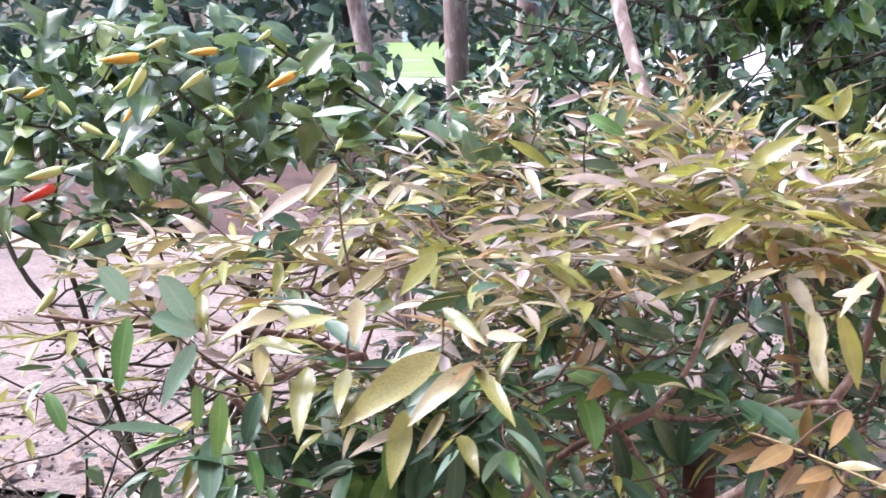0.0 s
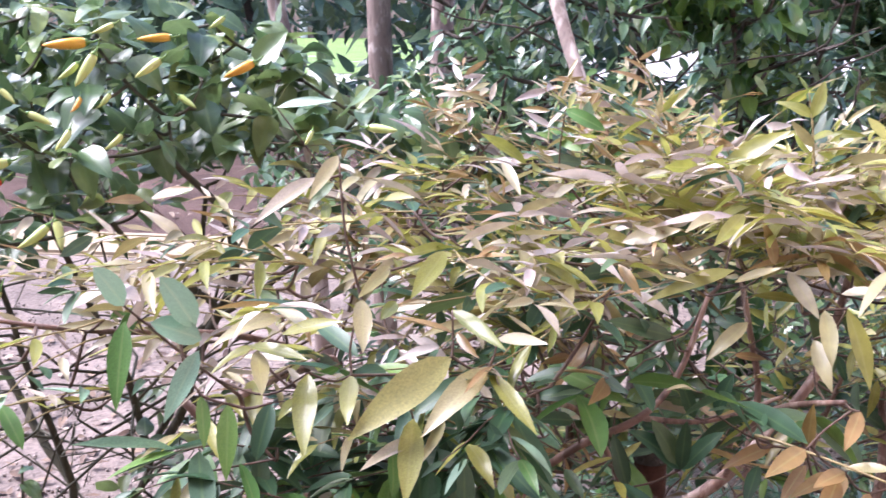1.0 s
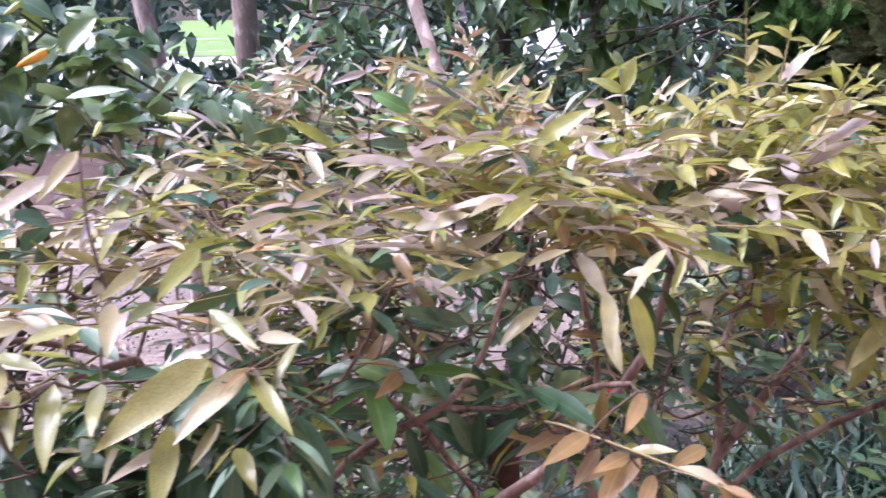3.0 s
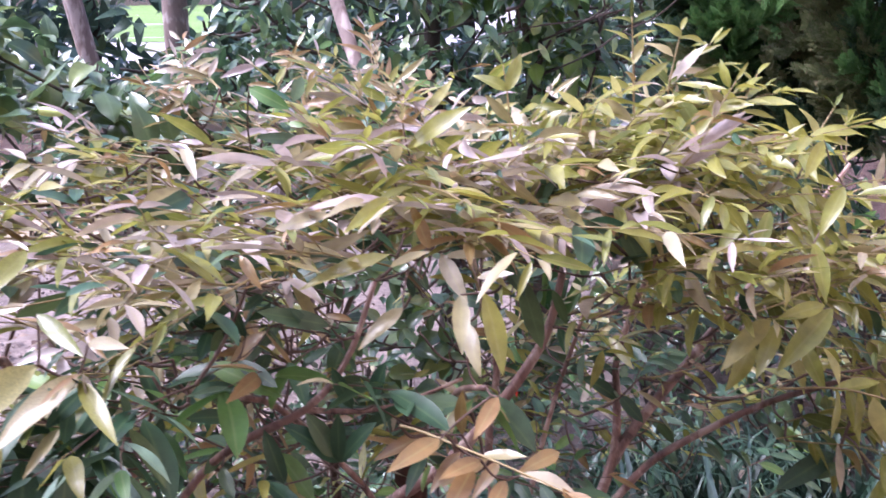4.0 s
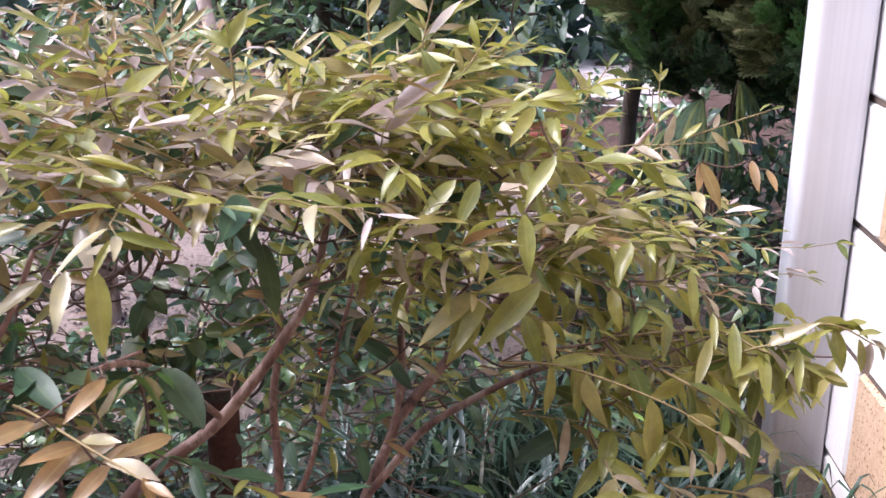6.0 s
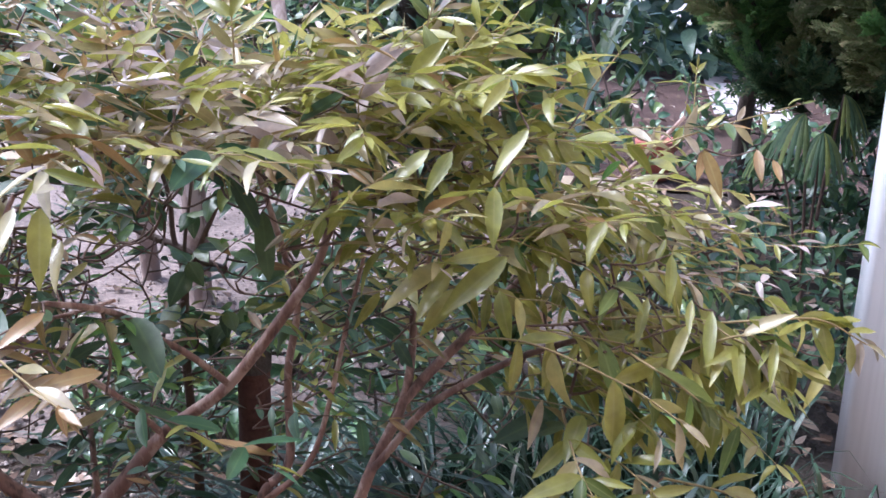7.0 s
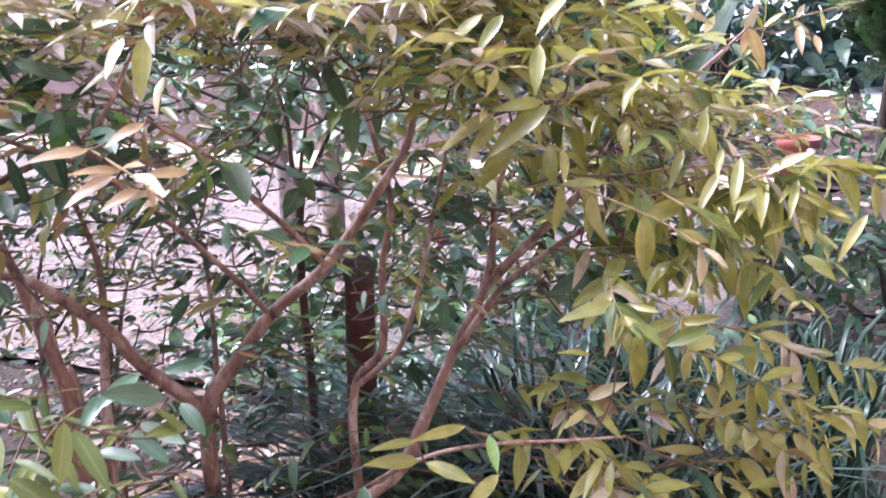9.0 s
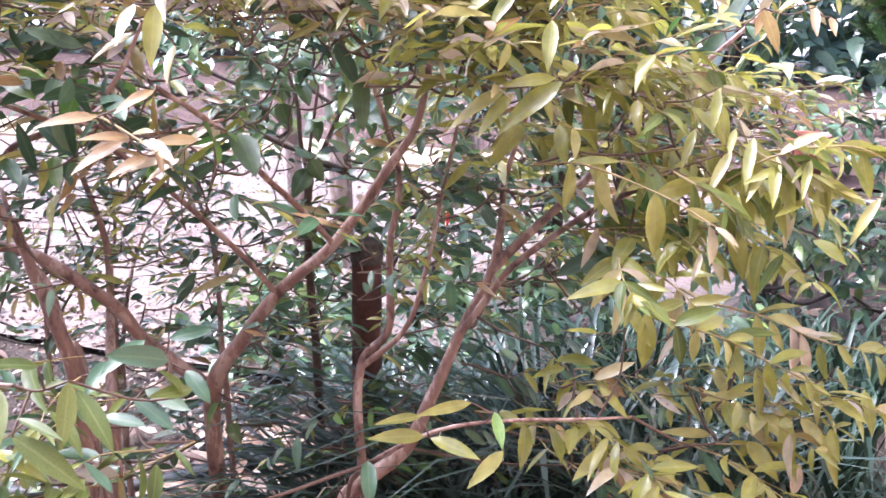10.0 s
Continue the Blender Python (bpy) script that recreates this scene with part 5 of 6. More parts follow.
# ---------------------------------------------------------------- the chili bush
def chili_fruit(base, way, length, mat, label):
    """A pointed, slightly bent pod with its green cap and stalk."""
    way, length, curl = unit(way), 0.98 * length, rnd(0.1, 0.4)
    side = unit(np.cross(way, (0.3, 0.2, 1)))
    s = np.linspace(0, 1, 9)
    pts = np.array([0, 0, 0.0])[None] + length * (s[:, None] * way + curl * (s**2)[:, None] * side)
    r = length * np.array([0.09, 0.135, 0.15, 0.148, 0.14, 0.125, 0.10, 0.065, 0.012])
    pod = thing("chili_pepper", tuple(base), label, "chili pepper", "chili peppers on the bush")
    ob = new("pod", raw_mesh("pod", *tube_arrays(pts, r, 9), [mat]))
    ob.parent = pod
    line = [-0.32 * length * way + 0.05 * length * np.array([0, 0, 1]), -0.18 * length * way, -0.06 * length * way]
    stalk = new("stalk", raw_mesh("stalk", *tube_arrays(bend(line, 4), [0.022 * length, 0.028 * length, 0.034 * length], 8), [M_CALYX]))
    stalk.parent = pod
    tagged(stalk, "thin green stalk")
    cup = [-0.08 * length * way, -0.02 * length * way, 0.05 * length * way]
    ob = new("cap", raw_mesh("cap", *tube_arrays(np.array(cup), [0.036 * length, 0.085 * length, 0.118 * length], 8), [M_CALYX]))
    ob.parent = stalk
    tagged(ob, "green cup-shaped cap")


def chili_bush():
    s = thing("chili_bush", (-0.70, 0.98, 0.0), "leafy green chili bush hung with pale, orange and red peppers", "chili plant")
    inv = s.matrix_basis.inverted()
    wood = []

    def stem(points, radii):
        p = bend(points, 6)
        p = p + np.array([0.012 * noise.noise_vector(Vector(q) * 11.0) for q in p])
        ob = new("stem", raw_mesh("stem", *tube_arrays(p, radii, 8), [M_CHILI_STEM]))
        ob.parent, ob.matrix_basis = s, inv
        wood.append(p)

    stem([(-0.70, 0.98, -0.02), (-0.71, 0.97, 0.30), (-0.74, 0.95, 0.52), (-0.80, 0.93, 0.74)], [0.007, 0.005, 0.003])
    stem([(-0.71, 0.97, 0.30), (-0.62, 0.98, 0.46), (-0.55, 0.95, 0.62), (-0.50, 0.90, 0.80)], [0.005, 0.004, 0.0025])
    stem([(-0.72, 0.97, 0.40), (-0.85, 1.02, 0.56), (-0.98, 1.05, 0.72)], [0.006, 0.003])
    stem([(-0.62, 0.98, 0.46), (-0.60, 0.88, 0.60), (-0.62, 0.80, 0.76)], [0.005, 0.003])
    stem([(-0.55, 0.95, 0.62), (-0.42, 1.0, 0.72), (-0.33, 1.03, 0.84)], [0.004, 0.0025])
    stem([(-0.60, 0.98, 0.48), (-0.50, 0.92, 0.66), (-0.47, 0.86, 0.76), (-0.50, 0.82, 0.84)], [0.0055, 0.005, 0.003])
    stem([(-0.50, 0.92, 0.66), (-0.56, 0.86, 0.74), (-0.62, 0.84, 0.82)], [0.004, 0.0025])
    stem([(-0.71, 0.97, 0.25), (-0.80, 0.86, 0.36), (-0.92, 0.78, 0.42)], [0.004, 0.002])
    stem([(-0.70, 0.97, 0.20), (-0.60, 0.84, 0.36), (-0.52, 0.74, 0.46)], [0.004, 0.002])
    skel = Skeleton(np.vstack(wood))
    twigs = Bundle()
    lv = Leaves(OVATE, [M_CHILI])

    def clump(n, centre, radii, size=0.055, sparse=5):
        for _ in range(n):
            p = np.array(centre) + in_ball() * np.array(radii)
            if (0.55 < p[2] < 0.825 and -0.52 < p[0] < -0.37) or (0.58 < p[2] < 0.77 and -0.66 < p[0] < -0.3):
                continue
            skel.join(twigs, p, 0.0018)
            for _ in range(sparse):
                d = in_ball() + np.array([0, -0.25, 0.1])
                lv.put(p + 0.02 * in_ball(), d, np.array([0, -0.25, 1]) + 0.5 * in_ball(), size * rnd(0.65, 1.25))

    clump(200, (-0.70, 0.93, 0.86), (0.36, 0.26, 0.13), 0.046, 5)
    clump(50, (-0.36, 1.04, 0.82), (0.16, 0.18, 0.065), 0.042, 5)
    clump(26, (-0.62, 0.86, 0.46), (0.32, 0.26, 0.16), 0.034, 3)
    clump(36, (-0.50, 0.84, 0.24), (0.38, 0.30, 0.14), 0.030, 3)
    clump(28, (-0.62, 0.78, 0.30), (0.34, 0.22, 0.26), 0.028, 2)
    clump(12, (-0.52, 1.06, 0.90), (0.10, 0.12, 0.05), 0.034, 5)
    # bare crooked side shoots low down
    nodes = np.vstack(wood)
    nodes = nodes[(nodes[:, 2] > 0.1) & (nodes[:, 2] < 0.62)]
    for _ in range(60):
        p = nodes[random.randrange(len(nodes))]
        d = unit(in_ball() * (1, 1, 0.45) + np.array([0.1, -0.35, 0.1]))
        line = [p]
        for _ in range(5):
            d = unit(d + 0.55 * in_ball() * (1, 1, 0.7))
            line.append(line[-1] + d * rnd(0.03, 0.06))
            if random.random() < 0.5:
                twigs.add(*tube_arrays([line[-1], line[-1] + 0.03 * unit(d + in_ball()), line[-1] + 0.055 * unit(d + 0.8 * in_ball())], [0.0011, 0.0006], 5))
        twigs.add(*tube_arrays(line, [0.0021, 0.0010], 5))

    lv.build(s, 120, lambda p: p[1], name="leaf", rest_label="broad green chili leaves")
    ob = new("twig_mass", twigs.mesh("twig_mass", [M_CHILI_STEM]))
    ob.parent, ob.matrix_basis = s, inv
    tagged(ob, "thin dark forked twigs", kind="stuff")

    chili_fruit((-0.537, 0.735, 0.952), (-0.77, -0.63, -0.08), 0.036, M_ORANGE_CHILI, "orange ripening chili pepper with green cap")
    chili_fruit((-0.525, 0.763, 0.967), (-0.64, -0.64, -0.44), 0.020, M_PALE_CHILI, "pale yellow-green unripe chili pepper")
    chili_fruit((-0.474, 0.768, 0.956), (-0.79, -0.61, -0.07), 0.028, M_ORANGE_CHILI, "yellow-orange chili pepper among green leaves")
    chili_fruit((-0.448, 0.831, 0.973), (-0.50, -0.55, -0.67), 0.018, M_PALE_CHILI, "pale yellow-green unripe chili pepper")
    chili_fruit((-0.451, 0.695, 0.940), (-0.61, -0.54, -0.58), 0.026, M_PALE_CHILI, "pale yellow-green unripe chili pepper")
    chili_fruit((-0.510, 0.696, 0.944), (-0.31, -0.40, -0.86), 0.032, M_PALE_CHILI, "pale yellow-green unripe chili pepper")
    chili_fruit((-0.526, 0.697, 0.936), (-0.42, -0.57, -0.71), 0.021, M_PALE_CHILI, "pale yellow-green unripe chili pepper")
    chili_fruit((-0.401, 0.778, 0.934), (-0.74, -0.51, -0.44), 0.030, M_ORANGE_CHILI, "orange ripening chili pepper with green cap")
    chili_fruit((-0.424, 0.665, 0.913), (0.83, 0.06, -0.55), 0.018, M_PALE_CHILI, "pale yellow-green unripe chili pepper")
    chili_fruit((-0.623, 0.679, 0.926), (-0.60, -0.80, -0.10), 0.020, M_PALE_CHILI, "pale yellow-green unripe chili pepper")
    chili_fruit((-0.609, 0.688, 0.926), (-0.58, -0.72, -0.38), 0.021, M_ORANGE_CHILI, "orange ripening chili pepper with green cap")
    chili_fruit((-0.512, 0.671, 0.910), (0.00, -0.47, -0.88), 0.015, M_ORANGE_CHILI, "orange ripening chili pepper with green cap")
    chili_fruit((-0.532, 0.625, 0.901), (0.88, 0.23, -0.42), 0.022, M_PALE_CHILI, "pale yellow-green unripe chili pepper")
    chili_fruit((-0.573, 0.655, 0.917), (0.73, 0.11, -0.67), 0.018, M_PALE_CHILI, "pale yellow-green unripe chili pepper")
    chili_fruit((-0.497, 0.624, 0.889), (-0.15, -0.54, -0.83), 0.020, M_PALE_CHILI, "pale yellow-green unripe chili pepper")
    chili_fruit((-0.534, 0.597, 0.867), (-0.67, -0.70, -0.23), 0.030, M_PALE_CHILI, "pale yellow-green unripe chili pepper")
    chili_fruit((-0.538, 0.592, 0.854), (-0.62, -0.68, -0.39), 0.031, M_RED_CHILI, "bright red ripe chili pepper")
    chili_fruit((-0.577, 0.593, 0.884), (0.00, -0.54, -0.84), 0.017, M_PALE_CHILI, "pale yellow-green unripe chili pepper")
    chili_fruit((-0.496, 0.580, 0.822), (-0.35, -0.66, -0.66), 0.026, M_PALE_CHILI, "pale yellow-green unripe chili pepper")
    chili_fruit((-0.500, 0.599, 0.822), (0.35, -0.24, -0.90), 0.025, M_PALE_CHILI, "pale yellow-green unripe chili pepper")
    chili_fruit((-0.558, 0.596, 0.829), (-0.44, -0.82, -0.37), 0.013, M_PALE_CHILI, "pale yellow-green unripe chili pepper")
    chili_fruit((-0.318, 0.676, 0.886), (-0.15, -0.58, -0.80), 0.014, M_PALE_CHILI, "pale yellow-green unripe chili pepper")
    chili_fruit((-0.287, 0.734, 0.883), (0.99, 0.07, -0.11), 0.027, M_PALE_CHILI, "pale yellow-green unripe chili pepper")
    chili_fruit((-0.500, 0.699, 0.911), (-0.26, -0.58, -0.77), 0.016, M_PALE_CHILI, "pale yellow-green unripe chili pepper")
    chili_fruit((-0.547, 0.589, 0.767), (-0.18, -0.60, -0.78), 0.028, M_PALE_CHILI, "pale yellow-green unripe chili pepper")
    chili_fruit((-0.513, 0.741, 0.872), (-0.31, -0.56, -0.77), 0.020, M_PALE_CHILI, "pale yellow-green unripe chili pepper")


chili_bush()


def forked_sapling():
    s = thing("chili_plant", (-0.12, 1.16, 0.0), "slender forked chili plant with dark reddish stems behind the shrub", "chili plant")
    inv = s.matrix_basis.inverted()
    lines = (([(-0.12, 1.16, -0.02), (-0.125, 1.155, 0.25), (-0.133, 1.15, 0.485), (-0.133, 1.16, 0.533)], [0.008, 0.006, 0.0055]),
             ([(-0.133, 1.16, 0.533), (-0.155, 1.18, 0.575), (-0.165, 1.19, 0.64), (-0.19, 1.20, 0.70)], [0.0045, 0.0035, 0.002]),
             ([(-0.133, 1.16, 0.533), (-0.115, 1.17, 0.57), (-0.10, 1.18, 0.61), (-0.075, 1.19, 0.68)], [0.0045, 0.0035, 0.002]),
             ([(-0.133, 1.155, 0.52), (-0.135, 1.17, 0.58), (-0.13, 1.19, 0.66)], [0.003, 0.002]),
             ([(-0.077, 1.158, 0.548), (-0.17, 1.185, 0.570), (-0.261, 1.213, 0.593), (-0.33, 1.23, 0.615)], [0.0055, 0.005, 0.004]))
    wood = []
    for points, radii in lines:
        p = bend(points, 6)
        p = p + np.array([0.004 * noise.noise_vector(Vector(q) * 15.0) for q in p])
        ob = new("stem", raw_mesh("stem", *tube_arrays(p, radii, 8), [M_TWIG]))
        ob.parent, ob.matrix_basis = s, inv
        wood.append(p)
    skel, twigs, lv = Skeleton(np.vstack(wood)), Bundle(), Leaves(OVATE, [M_CHILI])
    for _ in range(26):
        p = np.array([-0.13, 1.18, 0.66]) + in_ball() * (0.16, 0.10, 0.07)
        skel.join(twigs, p, 0.0014)
        for _ in range(3):
            lv.put(p, in_ball() + np.array([0, -0.3, -0.2]), np.array([0, -0.3, 1]) + 0.5 * in_ball(), rnd(0.028, 0.045))
    for _ in range(22):
        p = np.array([-0.04, 1.14, 0.53]) + in_ball() * (0.10, 0.07, 0.08)
        skel.join(twigs, p, 0.0014)
        for _ in range(3):
            lv.put(p, in_ball() + np.array([0, -0.3, -0.2]), np.array([0, -0.3, 1]) + 0.5 * in_ball(), rnd(0.03, 0.05))
    lv.build(s, 144, None)
    ob = new("twig_mass", twigs.mesh("twig_mass", [M_TWIG]))
    ob.parent, ob.matrix_basis = s, inv
    tagged(ob, "thin dark twigs", kind="stuff")
    chili_fruit((-0.090, 1.150, 0.640), (0.15, -0.3, -0.9), 0.022, M_ORANGE_CHILI, "small orange chili pepper on a slender plant")
    chili_fruit((0.094, 1.090, 0.522), (0.3, -0.4, -0.8), 0.020, M_RED_CHILI, "small red chili pepper low among the leaves")


forked_sapling()


# ---------------------------------------------------------------- citrus bush, hedge, trees
def leafy_mass(name, place, label, category, shapes, mat, clumps, size, trunk, bark, density=7, droop=0.2, singles=0, gap=None):
    """A bush or crown: limbs to each clump, and leaves about each limb's end."""
    s = thing(name, place, label, category)
    inv = s.matrix_basis.inverted()
    b = Bundle()
    line = bend(trunk[0], 8)
    line = line + np.array([0.01 * noise.noise_vector(Vector(q) * 4.0) for q in line])
    ob = new("trunk", raw_mesh("trunk", *tube_arrays(line, trunk[1], 14), [bark]))
    ob.parent, ob.matrix_basis = s, inv
    skel = Skeleton(line[len(line) // 3 :])
    lv = Leaves(shapes, [mat])
    for n, centre, radii in clumps:
        for _ in range(n):
            p = np.array(centre) + in_ball() * np.array(radii)
            if gap is not None and (((p - gap[0]) / gap[1]) ** 2).sum() < 1:
                continue
            skel.join(b, p, 0.0035)
            for _ in range(density):
                d = in_ball() + np.array([0, -0.2, -droop])
                lv.put(p + 0.05 * in_ball(), d, np.array([0, -0.15, 1]) + 0.6 * in_ball(), size * rnd(0.65, 1.25))
    if b.n:
        ob = new("limb_mass", b.mesh("limb_mass", [bark]))
        ob.parent, ob.matrix_basis = s, inv
        tagged(ob, kind="stuff")
    lv.build(s, singles, lambda p: p[1], rest="crown")
    return s


citrus = leafy_mass("citrus_bush", (-0.05, 2.15, 0.0), "dark glossy citrus bush with small rounded leaves", "citrus bush", OBLONG, M_CITRUS,
           [(330, (-0.10, 2.05, 0.88), (0.50, 0.30, 0.30)), (140, (-0.1, 2.2, 1.25), (0.75, 0.4, 0.25)), (60, (0.06, 1.95, 0.58), (0.26, 0.22, 0.22)), (22, (0.42, 2.0, 0.34), (0.25, 0.2, 0.10)), (40, (-0.35, 2.3, 0.6), (0.3, 0.2, 0.2)), (70, (-0.60, 2.0, 0.72), (0.35, 0.25, 0.13)), (60, (-0.45, 1.75, 0.62), (0.35, 0.2, 0.16))], 0.042,
           ([(-0.05, 2.15, -0.03), (-0.02, 2.14, 0.4), (-0.06, 2.12, 0.8), (0.0, 2.15, 1.3)], [0.03, 0.022, 0.01]), M_DARK_BARK, 9, singles=90, gap=(np.array([0.02, 2.05, 0.875]), np.array([0.075, 0.6, 0.055])))
# a bare limb of the citrus that hangs down over the shrub, ending in a broken tip
hanging = bend([(0.0, 2.15, 1.28), (-0.16, 2.02, 1.46), (-0.30, 1.80, 1.36), (-0.20, 1.65, 1.0), (-0.140, 1.555, 0.84), (-0.128, 1.54, 0.80)], 6)
limb = new("limb", raw_mesh("limb", *tube_arrays(hanging, [0.018, 0.016, 0.013, 0.011, 0.008], 10), [M_BARK]))
limb.parent, limb.matrix_basis = citrus, citrus.matrix_basis.inverted()
tagged(limb, "bare hanging brown limb")
# thin dark arching twigs among the citrus leaves
for k in range(9):
    x, z = rnd(-0.55, 0.45), rnd(0.84, 1.02)
    line = [(x, 1.80 + rnd(-0.05, 0.1), z)]
    d = unit((rnd(-1, 1), rnd(-0.4, 0.1), rnd(-0.25, 0.25)))
    for _ in range(5):
        d = unit(d + 0.35 * in_ball() * (1, 0.6, 0.6))
        line.append(tuple(np.array(line[-1]) + 0.075 * d))
    line.insert(0, (0.4 * x - 0.03, 2.12, z - 0.10))
    ob = new("twig", raw_mesh("twig", *tube_arrays(bend(line, 4), [0.0022, 0.0016, 0.0008], 6), [M_DARK_BARK]))
    ob.parent, ob.matrix_basis = citrus, citrus.matrix_basis.inverted()


leafy_mass("low_bush", (0.72, 2.05, 0.0), "low dark green bush in the shade by the house corner", "bush", OBLONG, M_CITRUS,
           [(46, (0.66, 2.15, 0.24), (0.30, 0.22, 0.18)), (30, (0.95, 2.1, 0.18), (0.25, 0.2, 0.14)), (34, (0.45, 2.5, 0.18), (0.25, 0.3, 0.13))], 0.05,
           ([(0.72, 2.05, -0.03), (0.71, 2.07, 0.12), (0.68, 2.12, 0.26)], [0.012, 0.009, 0.005]), M_DARK_BARK, 8)


leafy_mass("broad_leaved_bush", (0.14, 1.98, 0.0), "upright bush with broad glossy fresh green leaves", "bush", OVATE, M_BROAD,
           [(26, (0.07, 1.96, 1.01), (0.15, 0.10, 0.07)), (9, (0.17, 1.97, 0.80), (0.05, 0.08, 0.12))], 0.06,
           ([(0.14, 1.98, -0.03), (0.15, 1.97, 0.4), (0.13, 1.97, 0.8), (0.08, 1.96, 1.1)], [0.010, 0.008, 0.004]), M_DARK_BARK, 6, 0.45, 99)


def tall_strap_plant():
    """Upright plant with a few broad, ribbed blades."""
    s = thing("strap_leaved_plant", (0.15, 2.16, 0.0), "upright plant with long broad dark green blades", "plant")
    lv = Leaves([leaf_template(0.075, 0.5, 0.10, "strap", 8), leaf_template(0.09, 0.4, 0.22, "strap", 8)], [M_BROAD])
    for a, lean, length in ((210, 0.03, 1.05), (20, 0.12, 0.98), (290, 0.1, 0.95), (330, 0.3, 0.85), (80, 0.2, 1.0)):
        out = np.array([math.cos(radians(a)), math.sin(radians(a)), 0])
        lv.put((0.15, 2.16, -0.01), out * lean + np.array([0, 0, 1.0]), -out + np.array([0, -0.6, 0.2]), length)
    lv.build(s, 99, None, name="blade")


tall_strap_plant()


leafy_mass("low_bush", (-0.22, 1.78, 0.0), "low dark green bush with oval leaves beside the gravel", "bush", OVATE, M_CITRUS,
           [(70, (-0.25, 1.70, 0.16), (0.34, 0.20, 0.15)), (50, (0.0, 1.85, 0.28), (0.30, 0.22, 0.2)), (16, (-0.55, 1.62, 0.10), (0.18, 0.15, 0.09))], 0.046,
           ([(-0.22, 1.78, -0.03), (-0.21, 1.77, 0.10), (-0.15, 1.80, 0.3)], [0.010, 0.008, 0.004]), M_DARK_BARK, 6)


leafy_mass("garden_bush", (0.26, 3.25, 0.0), "rounded dark green bush beside the path", "bush", OBLONG, M_CITRUS,
           [(62, (0.24, 3.25, 0.60), (0.22, 0.25, 0.36)), (40, (0.28, 3.3, 1.05), (0.30, 0.25, 0.25))], 0.07,
           ([(0.26, 3.25, -0.03), (0.25, 3.24, 0.3), (0.27, 3.25, 0.8)], [0.02, 0.015, 0.008]), M_DARK_BARK, 8)


leafy_mass("garden_bush", (1.45, 3.45, 0.0), "wide dark green bush in the shade behind the conifer", "bush", OBLONG, M_CITRUS,
           [(110, (1.45, 3.45, 0.5), (0.48, 0.3, 0.5))], 0.08,
           ([(1.45, 3.45, -0.03), (1.44, 3.44, 0.3), (1.47, 3.45, 0.8)], [0.02, 0.015, 0.008]), M_DARK_BARK, 9)


leafy_mass("low_bush", (0.78, 3.25, 0.0), "low dark green bush under the conifer", "bush", OBLONG, M_CITRUS,
           [(46, (0.84, 3.2, 0.20), (0.26, 0.22, 0.18)), (40, (1.10, 3.3, 0.22), (0.28, 0.22, 0.2))], 0.055,
           ([(0.78, 3.25, -0.03), (0.77, 3.24, 0.12), (0.74, 3.22, 0.3)], [0.012, 0.009, 0.005]), M_DARK_BARK, 8)


leafy_mass("ground_cover", (0.95, 4.7, 0.0), "sparse low green plants spreading over the mulch", "ground cover", OVATE, M_CITRUS,
           [(46, (0.85, 4.6, 0.10), (0.55, 0.55, 0.10)), (34, (0.95, 5.5, 0.16), (0.5, 0.3, 0.16)), (30, (0.1, 4.7, 0.12), (0.5, 0.4, 0.12))], 0.06,
           ([(0.95, 4.7, -0.03), (0.94, 4.7, 0.05), (0.92, 4.68, 0.14)], [0.008, 0.006, 0.004]), M_DARK_BARK, 5)


def small_tree(place, points, radii, label, clumps):
    leafy_mass("tree", place, label, "tree", OBLONG, M_HEDGE, clumps, 0.075, (points, radii), M_BARK, 8)


small_tree((-0.62, 2.45, 0.0), [(-0.66, 2.40, -0.03), (-0.67, 2.39, 0.5), (-0.665, 2.38, 0.95), (-0.70, 2.42, 1.8), (-0.66, 2.5, 3.0)], [0.031, 0.030, 0.028, 0.02],
           "slender garden tree with mottled pinkish brown bark", [(60, (-0.7, 2.6, 3.1), (0.7, 0.6, 0.5))])
small_tree((-0.92, 2.6, 0.0), [(-0.87, 2.56, -0.03), (-0.885, 2.5, 0.5), (-0.93, 2.45, 0.93), (-1.10, 2.5, 1.8), (-1.2, 2.55, 2.9)], [0.026, 0.023, 0.021, 0.015],
           "leaning garden tree with pale flaking bark", [(60, (-1.3, 2.7, 3.0), (0.7, 0.6, 0.5))])
small_tree((-0.72, 3.66, 0.0), [(-0.72, 3.66, -0.03), (-0.745, 3.65, 0.5), (-0.74, 3.64, 0.95), (-0.70, 3.66, 1.8), (-0.65, 3.7, 3.2)], [0.048, 0.042, 0.038, 0.026],
           "thin garden tree with mottled bark beside the path", [(50, (-0.6, 3.8, 3.4), (0.7, 0.6, 0.5))])


